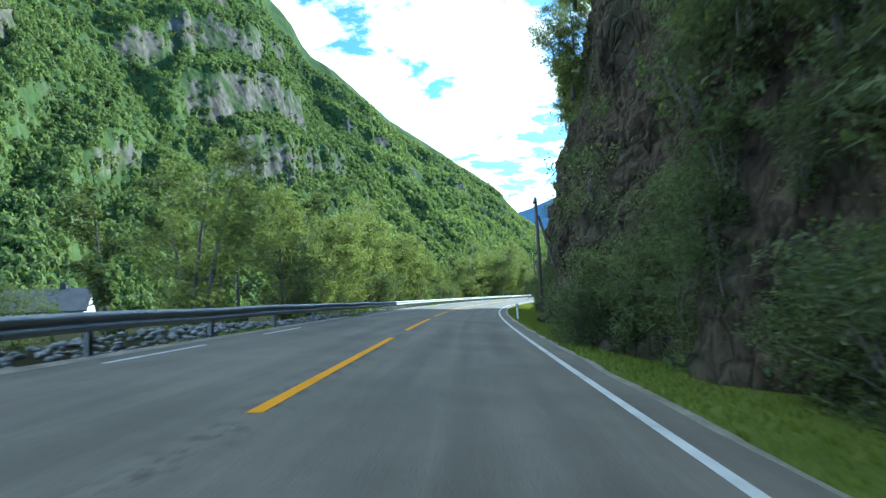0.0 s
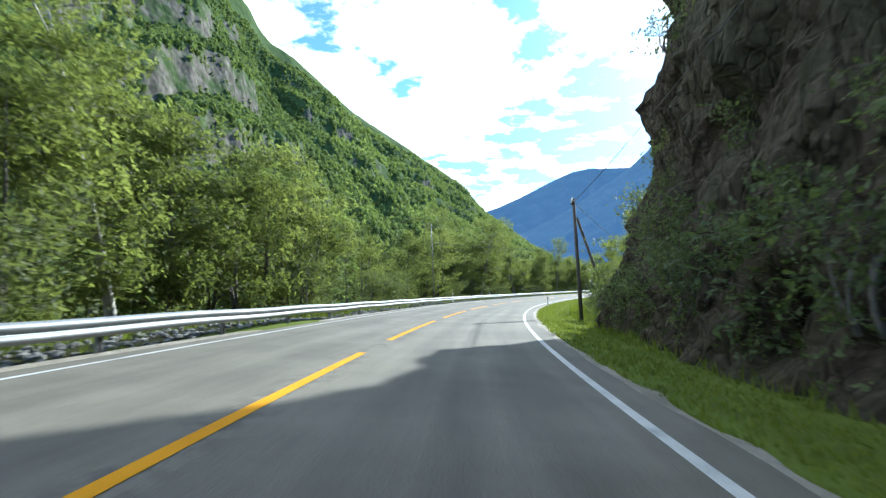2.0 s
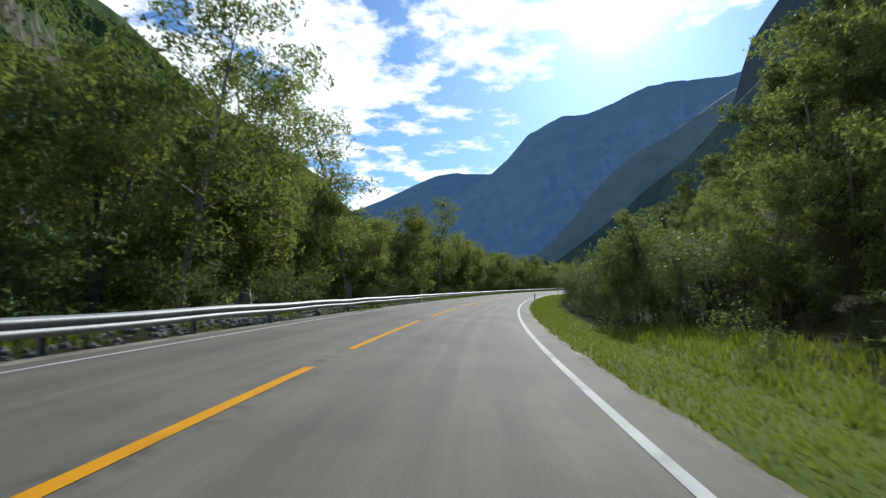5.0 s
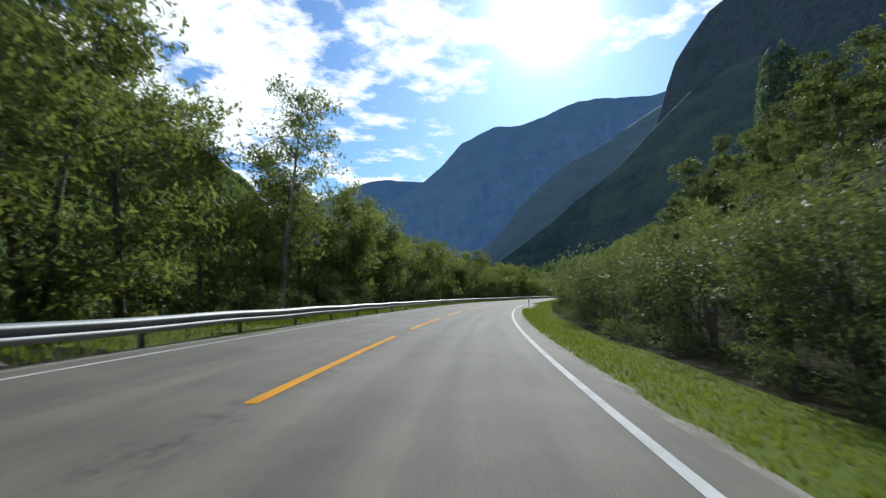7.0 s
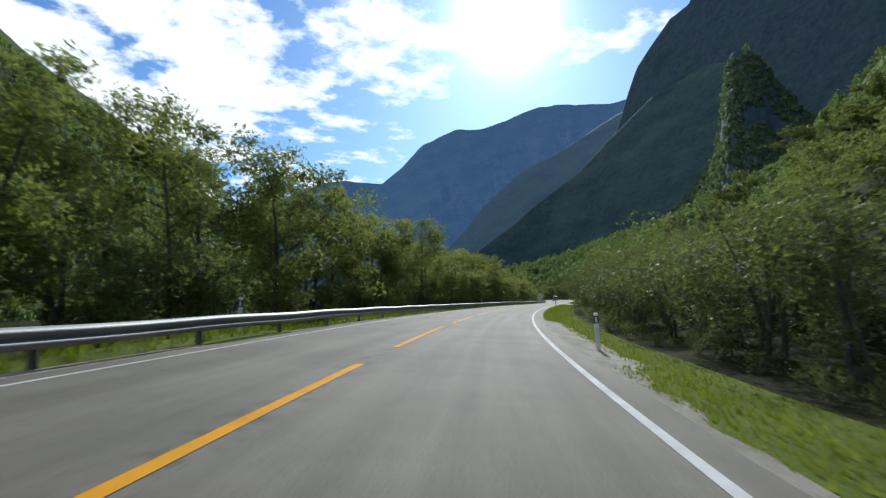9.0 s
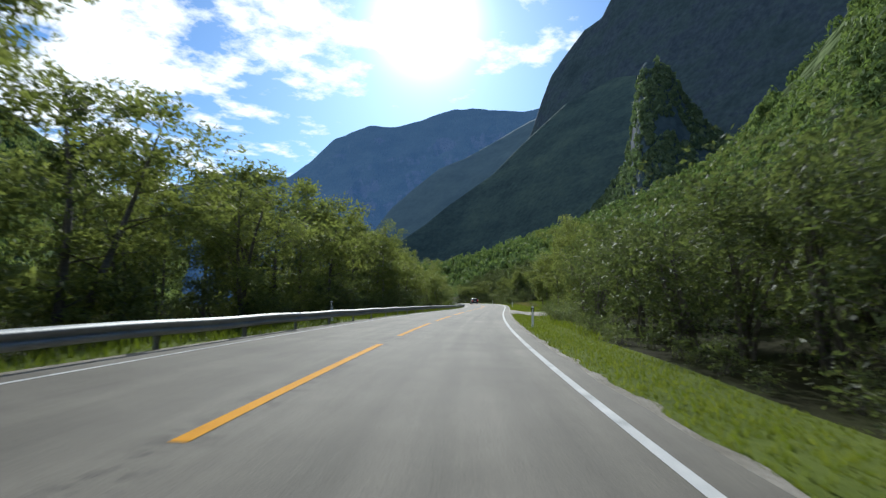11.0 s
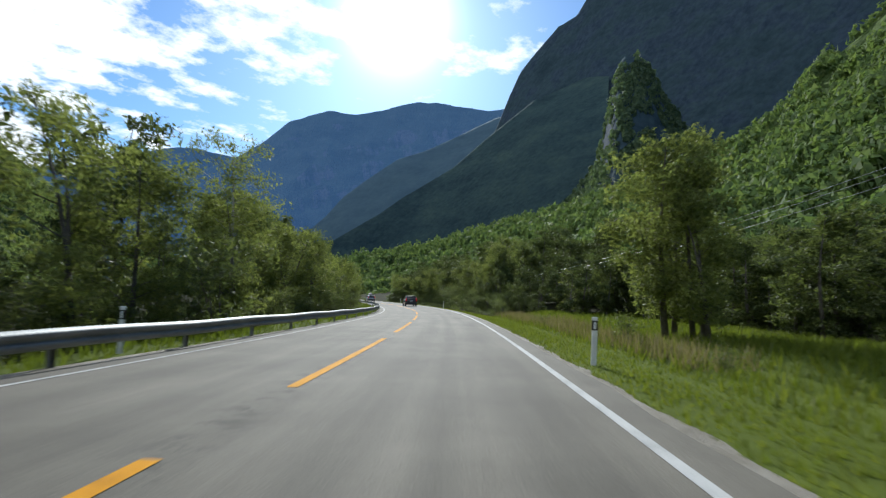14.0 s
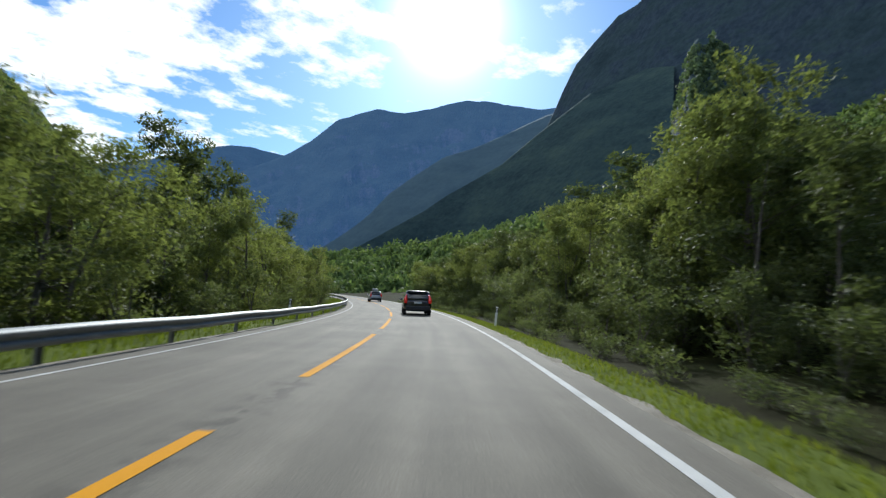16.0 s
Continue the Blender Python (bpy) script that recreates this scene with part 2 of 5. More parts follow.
M["wire"] = material("aluminium_wire", [(0.4, (0.34, 0.34, 0.34)), (0.6, (0.44, 0.44, 0.44))], 1, 5, 0.5, 0, metal=0.6)
# copy of the wire, darkened so that it shows no sun glint
M["wire_dark"] = material("glintless_wire", [(0.4, (0.1, 0.1, 0.1)), (0.6, (0.16, 0.16, 0.16))], 1, 5, 0.7, 0, gloss=0.1)
M["plastic_white"] = material("white_plastic", [(0.3, (0.55, 0.55, 0.53)), (0.6, (0.76, 0.76, 0.74))], 3.0, 25.0, 0.5, 0.05)
M["black"] = material("black_plastic", [(0.3, (0.012, 0.012, 0.013)), (0.7, (0.025, 0.025, 0.026))], 4.0, 40.0, 0.5, 0.05)


def forest_slope(name, green, rock, bare=0.62, fine=1.0, relief=5.0):
    """A wooded mountainside: crowns, clearings, and rock where it is steep."""
    m = bpy.data.materials.new(name)
    m.use_nodes = True
    t = m.node_tree
    p = t.nodes["Principled BSDF"]
    co = t.nodes.new("ShaderNodeTexCoord")
    g = t.nodes.new("ShaderNodeNewGeometry")
    sep = t.nodes.new("ShaderNodeSeparateXYZ")
    link(t, g.outputs["True Normal"], sep.inputs[0])
    crowns = node(t, "ShaderNodeTexVoronoi", Scale=0.13 * fine, Randomness=1.0)
    patch = node(t, "ShaderNodeTexNoise", Scale=0.011, Detail=6.0, Roughness=0.62)
    grain = node(t, "ShaderNodeTexNoise", Scale=0.09 * fine, Detail=6.0, Roughness=0.7)
    ledge = t.nodes.new("ShaderNodeMapping")
    ledge.inputs["Scale"].default_value = (1.0, 1.0, 2.2)
    link(t, co.outputs["Object"], ledge.inputs[0])
    for n in (crowns, grain):
        link(t, co.outputs["Object"], n.inputs["Vector"])
    link(t, ledge.outputs[0], patch.inputs["Vector"])
    v = maths(t, "ADD", maths(t, "MULTIPLY", patch.outputs[0], 0.6), maths(t, "MULTIPLY", grain.outputs[0], 0.4))
    wood = ramp(t, v, [(0.35, green[0]), (0.5, green[1]), (0.66, green[2])])
    stone = ramp(t, grain.outputs[0], [(0.35, rock[0]), (0.65, rock[1])])
    steep = maths(t, "ADD", maths(t, "SUBTRACT", bare, sep.outputs[2]), maths(t, "MULTIPLY", maths(t, "SUBTRACT", patch.outputs[0], 0.5), 0.9))
    k = ramp(t, steep, [(0.02, (0, 0, 0)), (0.12, (1, 1, 1))])
    link(t, mix(t, k, wood, stone), p.inputs["Base Color"])
    p.inputs["Roughness"].default_value = 0.95
    p.inputs["Specular IOR Level"].default_value = 0.03
    b = node(t, "ShaderNodeBump", Strength=1.0, Distance=relief)
    link(t, crowns.outputs["Distance"], b.inputs["Height"])
    b.invert = True
    link(t, b.outputs[0], p.inputs["Normal"])
    return m


M["slope_near"] = forest_slope("wooded_slope", ((0.05, 0.078, 0.03), (0.08, 0.12, 0.042), (0.12, 0.165, 0.056)), ((0.075, 0.068, 0.055), (0.235, 0.21, 0.175)), 0.22, 1.0, 1.0)
M["slope_hill"] = forest_slope("hill_wood_floor", ((0.04, 0.06, 0.022), (0.07, 0.1, 0.034), (0.1, 0.14, 0.045)), ((0.1, 0.09, 0.075), (0.24, 0.22, 0.2)), -0.25)
# blue air haze and shade are put into the base colours of these two
M["slope_dark"] = forest_slope("rock_slope_haze_tint", ((0.026, 0.044, 0.056), (0.04, 0.064, 0.078), (0.058, 0.086, 0.092)), ((0.028, 0.044, 0.066), (0.048, 0.07, 0.096)), 0.3, 0.8, 2.0)
M["slope_spur"] = forest_slope("wooded_spur_haze_tint", ((0.026, 0.046, 0.054), (0.042, 0.07, 0.074), (0.066, 0.1, 0.088)), ((0.04, 0.06, 0.08), (0.06, 0.085, 0.105)), -0.5, 1.0, 2.2)


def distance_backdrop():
    """The far ridge, dim and blue: air haze put in as bluish colour and a faint glow."""
    m = forest_slope("far_ridge_haze_glow", ((0.03, 0.045, 0.045), (0.04, 0.06, 0.06), (0.055, 0.08, 0.075)), ((0.05, 0.06, 0.08), (0.08, 0.09, 0.11)), 0.3)
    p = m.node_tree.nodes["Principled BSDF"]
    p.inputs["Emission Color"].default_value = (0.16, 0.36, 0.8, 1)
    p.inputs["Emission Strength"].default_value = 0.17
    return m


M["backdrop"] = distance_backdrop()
# wooded spur with the distance haze mixed into its base colours
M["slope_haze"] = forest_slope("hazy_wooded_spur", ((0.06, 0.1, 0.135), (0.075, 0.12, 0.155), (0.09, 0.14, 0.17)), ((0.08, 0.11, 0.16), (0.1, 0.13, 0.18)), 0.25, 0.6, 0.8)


# ---------------------------------------------------------------- the line of the road: s along it, lat to its left
DS = 1.0
S_GRID = np.arange(-120.0, 640.0 + DS, DS)
_k = np.interp(S_GRID, -10 + 12 * np.arange(len(BEND)), BEND)
PSI = np.cumsum(_k) * DS
PSI -= np.interp(0, S_GRID, PSI)
PX, PY = np.cumsum(-np.sin(PSI)) * DS, np.cumsum(np.cos(PSI)) * DS
PX -= np.interp(0, S_GRID, PX)
PY -= np.interp(0, S_GRID, PY)


def heading(s):
    return np.interp(s, S_GRID, PSI)


def lean(s):
    return np.radians(np.interp(s, [a for a, b in LEAN], [b for a, b in LEAN]))


def plan(s, lat):
    a = heading(s)
    return np.interp(s, S_GRID, PX) - np.cos(a) * lat, np.interp(s, S_GRID, PY) - np.sin(a) * lat


def road_z(s, lat):
    return -np.clip(lat, -9, 9) * np.tan(lean(s))


def smooth(a, b, x):
    u = np.clip((x - a) / (b - a), 0, 1)
    return u * u * (3 - 2 * u)


def ground_z(s, lat):
    s, lat = np.asarray(s, float), np.asarray(lat, float)
    z = road_z(s, lat) - 0.05
    z = z - 0.22 * smooth(-2.6, -4.5, lat) * smooth(-9, -5, lat)
    z = z - 1.5 * smooth(7.3, 11.5, lat)
    hill = 0.62 * smooth(52, 70, s) * (1 - smooth(238, 262, s)) + 0.12 * smooth(340, 365, s)
    z = z + hill * np.maximum(0, -lat - 9.5 - 5.0 * smooth(84, 96, s) * smooth(136, 122, s))
    z = z + 0.7 * smooth(98, 110, s) * smooth(146, 130, s) * np.clip(-lat - 14, 0, 9)
    z = z + 0.14 * np.sin(s * 0.31 + lat * 0.5) * np.sin(lat * 0.43 - s * 0.13) * smooth(3, 7, np.abs(lat))
    return z


def spot(s, lat, lift=0.0):
    x, y = plan(s, lat)
    return Vector((float(x), float(y), float(ground_z(s, lat)) + lift))


def pydata(name, verts, faces, mat, uv=None, smooth_shade=False):
    me = bpy.data.meshes.new(name)
    me.from_pydata([tuple(map(float, v)) for v in verts], [], faces)
    if isinstance(mat, (list, tuple)):
        for m in mat:
            me.materials.append(m)
    else:
        me.materials.append(mat)
    if smooth_shade:
        me.polygons.foreach_set("use_smooth", [True] * len(me.polygons))
    if uv is not None:
        layer = me.uv_layers.new(name="plan")
        loops = np.empty(len(me.loops), int)
        me.loops.foreach_get("vertex_index", loops)
        layer.data.foreach_set("uv", np.asarray(uv, float)[loops].ravel())
    me.update()
    return me


def grid_faces(rows, cols):
    return [(i * cols + j, i * cols + j + 1, (i + 1) * cols + j + 1, (i + 1) * cols + j) for i in range(rows - 1) for j in range(cols - 1)]


def strip(name, s0, s1, lats, lift, mat, step=1.0, z=None, edge=None):
    """A sheet along the road between the given lines."""
    ss = np.arange(s0, s1 + step * 0.5, step)
    verts, uv = [], []
    for s in ss:
        for j, l in enumerate(lats):
            q = l + (edge(s, j) if edge else 0)
            x, y = plan(s, q)
            verts.append((x, y, float((z or road_z)(s, q)) + (lift[j] if isinstance(lift, (list, tuple)) else lift)))
            uv.append((q, s))
    return pydata(name, verts, [f[::-1] for f in grid_faces(len(ss), len(lats))], mat, uv, True)


def part(name, bm, mat, parent, label=""):
    me = bpy.data.meshes.new(name)
    bm.to_mesh(me)
    bm.free()
    if mat:
        me.materials.append(mat)
    return mesh_part(name, me, parent, label)


def mesh_part(name, me, parent, label="", at=None):
    ob = new(name, me)
    ob.parent = parent
    if at is not None:
        ob.matrix_basis = at
    if label:
        ob["label"] = label
    return ob


def box(bm, size, at=(0, 0, 0), bevel=0.0, turn=None):
    m = Matrix.Translation(at) @ (turn or Matrix()) @ Matrix.Diagonal((*size, 1))
    made = bmesh.ops.create_cube(bm, size=1.0, matrix=m)
    if bevel:
        edges = list({e for v in made["verts"] for e in v.link_edges})
        bmesh.ops.bevel(bm, geom=edges, offset=bevel, segments=2, profile=0.5, affect="EDGES")


def tube(bm, path, radii, sides=8):
    """A round bar through the points of path, with a radius at each."""
    rings = []
    for i, p in enumerate(path):
        d = (Vector(path[min(i + 1, len(path) - 1)]) - Vector(path[max(i - 1, 0)])).normalized()
        u = d.orthogonal().normalized()
        w = d.cross(u)
        rings.append([bm.verts.new(Vector(p) + float(radii[i]) * (math.cos(a) * u + math.sin(a) * w)) for a in (2 * math.pi * k / sides for k in range(sides))])
    for a, b in zip(rings, rings[1:]):
        for k in range(sides):
            f = bm.faces.new((a[k], a[(k + 1) % sides], b[(k + 1) % sides], b[k]))
            f.smooth = True
    for ring in (rings[0][::-1], rings[-1]):
        bm.faces.new(ring)


# ---------------------------------------------------------------- ground, road and its markings
def asphalt():
    m = bpy.data.materials.new("worn_asphalt")
    m.use_nodes = True
    t = m.node_tree
    p = t.nodes["Principled BSDF"]
    uv = t.nodes.new("ShaderNodeUVMap")
    uv.uv_map = "plan"
    sep = t.nodes.new("ShaderNodeSeparateXYZ")
    link(t, uv.outputs[0], sep.inputs[0])
    stretched = t.nodes.new("ShaderNodeMapping")
    stretched.inputs["Scale"].default_value = (1.0, 0.06, 1.0)
    link(t, uv.outputs[0], stretched.inputs[0])
    streak = node(t, "ShaderNodeTexNoise", Scale=1.6, Detail=5.0, Roughness=0.6)
    link(t, stretched.outputs[0], streak.inputs["Vector"])
    blot = node(t, "ShaderNodeTexNoise", Scale=0.35, Detail=6.0, Roughness=0.65)
    grit = node(t, "ShaderNodeTexNoise", Scale=55.0, Detail=3.0, Roughness=0.7)
    for n in (blot, grit):
        link(t, uv.outputs[0], n.inputs["Vector"])
    v = maths(t, "ADD", maths(t, "ADD", maths(t, "MULTIPLY", streak.outputs[0], 0.26), maths(t, "MULTIPLY", blot.outputs[0], 0.26)), maths(t, "MULTIPLY", grit.outputs[0], 0.48))
    base = ramp(t, v, [(0.38, (0.072, 0.064, 0.05)), (0.5, (0.131, 0.118, 0.093)), (0.62, (0.21, 0.19, 0.152))])
    # polished wheel tracks, and the broken joint under the centre line
    x = sep.outputs[0]
    dark = None
    for c, w, k in ((-0.75, 0.42, 0.16), (0.85, 0.42, 0.16), (2.9, 0.42, 0.12), (4.3, 0.42, 0.12), (0.12, 0.22, 0.2)):
        d = maths(t, "DIVIDE", maths(t, "SUBTRACT", x, c), w)
        bell = maths(t, "MULTIPLY", maths(t, "MAXIMUM", maths(t, "SUBTRACT", 1.0, maths(t, "MULTIPLY", d, d)), 0.0), k)
        dark = bell if dark is None else maths(t, "ADD", dark, bell)
    cr = node(t, "ShaderNodeTexNoise", Scale=2.4, Detail=8.0, Roughness=0.75)
    link(t, uv.outputs[0], cr.inputs["Vector"])
    near = maths(t, "MAXIMUM", maths(t, "SUBTRACT", 1.0, maths(t, "MULTIPLY", maths(t, "ABSOLUTE", maths(t, "SUBTRACT", x, 2.05)), 2.6)), 0.0)
    joint = maths(t, "MULTIPLY", near, maths(t, "GREATER_THAN", cr.outputs[0], 0.53))
    tone = maths(t, "SUBTRACT", maths(t, "SUBTRACT", 1.0, dark), maths(t, "MULTIPLY", joint, 0.48))
    grey = t.nodes.new("ShaderNodeCombineColor")
    for i in range(3):
        link(t, tone, grey.inputs[i])
    link(t, mix(t, 1.0, base, grey.outputs[0], "MULTIPLY"), p.inputs["Base Color"])
    p.inputs["Roughness"].default_value = 0.86
    p.inputs["Specular IOR Level"].default_value = 0.35
    b = node(t, "ShaderNodeBump", Strength=0.35, Distance=0.01)
    link(t, grit.outputs[0], b.inputs["Height"])
    link(t, b.outputs[0], p.inputs["Normal"])
    return m


M["asphalt"] = asphalt()
S0, S1 = -60.0, 560.0
YELLOW, WHITE, LEFT_WHITE, RAIL = 2.05, -1.65, 5.3, 6.0


def ground_sheet():
    lats = [-75, -60, -48, -38, -30, -24, -19, -15, -12, -10, -8.5, -7.2, -6, -5, -4.2, -3.5, -2.9, -2.4, -2.0, 0, 3, 5.6, 6.3, 7.0, 7.8, 8.8, 10, 11.5, 14, 18, 24, 32, 42, 55, 75]
    ss = np.arange(S0 - 20, S1 + 41, 2.0)
    verts, faces = [], []
    for s in ss:
        for l in lats:
            x, y = plan(s, l)
            verts.append((x, y, float(ground_z(s, l)) - (0.06 if -2.3 < l < 6 else 0)))
    faces = [f[::-1] for f in grid_faces(len(ss), len(lats))]
    # the plain that goes on to the horizon
    n = len(verts)
    verts += [(-4500, -4500, -3.2), (4500, -4500, -3.2), (4500, 4500, -3.2), (-4500, 4500, -3.2)]
    faces.append((n, n + 1, n + 2, n + 3))
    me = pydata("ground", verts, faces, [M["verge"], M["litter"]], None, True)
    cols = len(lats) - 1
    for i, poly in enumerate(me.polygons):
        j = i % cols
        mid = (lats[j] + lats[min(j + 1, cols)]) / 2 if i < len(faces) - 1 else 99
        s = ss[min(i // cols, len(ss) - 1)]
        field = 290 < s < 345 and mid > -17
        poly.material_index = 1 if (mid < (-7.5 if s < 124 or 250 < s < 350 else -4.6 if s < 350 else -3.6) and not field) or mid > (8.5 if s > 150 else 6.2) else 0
    return tagged(new("ground", me), "grassy verge and dark forest floor beside the road", "ground", kind="structure")


ground = ground_sheet()
road = tagged(new("road", strip("road", S0, S1, [-2.14, -1.5, -0.75, 0, 1, 2.05, 3, 4.3, 5.3, 5.72], 0.0, M["asphalt"], 1.0,
                                edge=lambda s, j: 0.06 * math.sin(s * 1.3) * math.sin(s * 0.37 + 1) if j == 0 else 0)),
              "worn grey asphalt two-lane country road", "road", kind="structure")
for name, a, b in (("gravel_shoulder", -2.46, -2.06), ("gravel_shoulder", 5.65, 6.05)):
    mid = (a + b) / 2
    mesh_part(name, strip(name, S0, S1, [a, mid, b], [-0.075, -0.01, -0.004], M["gravel"], 0.8,
                          edge=lambda s, j, a=a: (0.12 * math.sin(s * 2.1) * math.sin(s * 0.71) + 0.08 * math.sin(s * 5.3) - (0.75 * float(smooth(190, 199, s) * smooth(222, 212, s)) if a < 0 else 0)) if j == 0 else 0), road, "pale stony gravel along the road edge")
mesh_part("edge_line", strip("edge_line", S0, S1, [WHITE - 0.062, WHITE + 0.062], 0.005, M["white_line"]), road, "white painted edge line")
mesh_part("edge_line", strip("edge_line", 26, S1, [LEFT_WHITE - 0.04, LEFT_WHITE + 0.04], 0.005, M["white_line"]), road, "thin white painted edge line")
for k in range(-8, 4):
    mesh_part("edge_dash", strip("edge_dash", -4.5 + k * 6.0, -1.5 + k * 6.0, [LEFT_WHITE - 0.05, LEFT_WHITE + 0.05], 0.005, M["white_line"]), road)
for k in range(-4, 45):
    s = float(np.interp(k, [-4, 0, 1, 7, 9, 15, 24, 29, 45], [-43.1, 4.9, 17.1, 87.8, 110.6, 185.2, 294.9, 355.9, 548]))
    mesh_part("centre_dash", strip("centre_dash", s, s + 9.1, [YELLOW - 0.075, YELLOW + 0.075], 0.006, M["yellow_line"], 0.65), road)


# ---------------------------------------------------------------- crash barrier
def guard_rail():
    rail = tagged(new("guard_rail"), "galvanised steel crash barrier on short posts along the road", "guard rail", kind="structure")
    rail.location = spot(0, RAIL)
    back = Matrix.Translation(-Vector(rail.location))
    prof = [(0.045, 0.0), (0.0, 0.03), (-0.035, 0.055), (-0.035, 0.1), (0.0, 0.13), (0.035, 0.155), (0.0, 0.18), (-0.035, 0.21), (-0.035, 0.255), (0.0, 0.28), (0.045, 0.31)]
    thick = 0.006
    s, n = -44.0, 0
    while s < 470:
        verts, cols = [], len(prof)
        ss = np.arange(s, s + 4.021, 1.005)
        for q in ss:
            for side in (0, thick):
                for d, h in prof:
                    x, y = plan(q, RAIL - 0.12 + d + side)
                    verts.append((x, y, float(road_z(q, RAIL)) + 0.275 + 0.1 * float(smooth(40, 15, q)) + h + 0.012 * math.sin(q * 0.9)))
        faces = []
        for i in range(len(ss) - 1):
            for o in (0, cols):
                a, b = i * 2 * cols + o, (i + 1) * 2 * cols + o
                faces += [(a + j, a + j + 1, b + j + 1, b + j) for j in range(cols - 1)]
            a, b = i * 2 * cols, (i + 1) * 2 * cols
            faces += [(a, b, b + cols, a + cols), (a + cols - 1, a + 2 * cols - 1, b + 2 * cols - 1, b + cols - 1)]
        mesh_part("beam", pydata("beam", verts, faces, M["steel"], None, True), rail, at=back)
        s += 4.0
    bm = bmesh.new()
    box(bm, (0.012, 0.11, 1.1), (-0.035, 0, 0.0))
    box(bm, (0.06, 0.012, 1.1), (0, 0.055, 0.0))
    box(bm, (0.06, 0.012, 1.1), (0, -0.055, 0.0))
    box(bm, (0.1, 0.08, 0.14), (-0.06, 0, 0.42))
    post = part("post", bm, M["post"], rail)
    first = True
    for k in range(-11, 118):
        s = 0.2 + 4.0 * k
        x, y = plan(s, RAIL + 0.03)
        m = back @ pose(float(x), float(y), float(road_z(s, RAIL)) + 0.02, random.uniform(-1.5, 1.5), random.uniform(-1.5, 1.5), math.degrees(heading(s)))
        if first:
            post.matrix_basis, first = m, False
        else:
            ob = new("post", post.data)
            ob.parent, ob.matrix_basis = rail, m
    return rail


guard_rail()


# ---------------------------------------------------------------- the rock wall beside the road
def fbm(x, y, z, octaves=5, h=0.9):
    return noise.fractal(Vector((x, y, z)), h, 2.1, octaves)


def cliff_face(s, h):
    """How far the rock stands from the road's line at s and at height h."""
    end = float(smooth(61, 78, s))
    rough = 1.0 * fbm(s * 0.09, h * 0.07, 3, 4) + 0.6 * fbm(s * 0.33, h * 0.24, 7, 4) + 0.5 * fbm(s * 0.9, h * 0.7, 1, 5) + 0.2 * fbm(s * 2.3, h * 2.0, 4, 3)
    # slabs: blocks with flat faces and sharp steps
    cell = noise.voronoi(Vector((s * 0.3 + 0.14 * h, h * 0.17, 0.3)))
    slab = 0.8 * noise.cell(Vector(cell[1][0]) * 3.7) * min(1.0, (cell[0][1] - cell[0][0]) * 6)
    ledge = 0.35 * math.sin(h * 1.1 + 0.25 * s + 2.0 * fbm(s * 0.1, h * 0.1, 2, 2))
    lean_back = (0.13 + 0.09 * float(smooth(10, 45, s))) * h
    return -(5.0 + 0.7 * float(smooth(22, 40, s)) + lean_back - 0.54 * max(0, 1 - h / 1.5) + rough * 0.9 + slab + ledge * 0.6 + 9 * end * end + 1.2 * float(smooth(18, -10, s)))


def cliff_top(s):
    return 30 - 9 * float(smooth(30, 66, s))


def cliff():
    ss = np.concatenate([np.arange(-40, -6, 0.6), np.arange(-6, 80, 0.28)])
    vs = np.concatenate([np.arange(-0.96, 11, 0.24), np.arange(11, 34, 0.6)])
    verts = []
    for s in ss:
        for h in vs:
            hh = min(h, cliff_top(s))
            over = h - hh
            x, y = plan(s, cliff_face(s, hh) - over * 1.5)
            verts.append((x, y, float(ground_z(min(s, 52), -5)) - 0.35 + hh + over * 0.4 + 0.3 * fbm(s * 0.5, h * 0.5, 11, 3)))
    me = pydata("rock_wall", verts, [f[::-1] for f in grid_faces(len(ss), len(vs))], M["rock"], None, False)
    return tagged(new("rock_wall", me), "tall dark rough blasted rock wall beside the road", "cliff", kind="structure")


cliff()


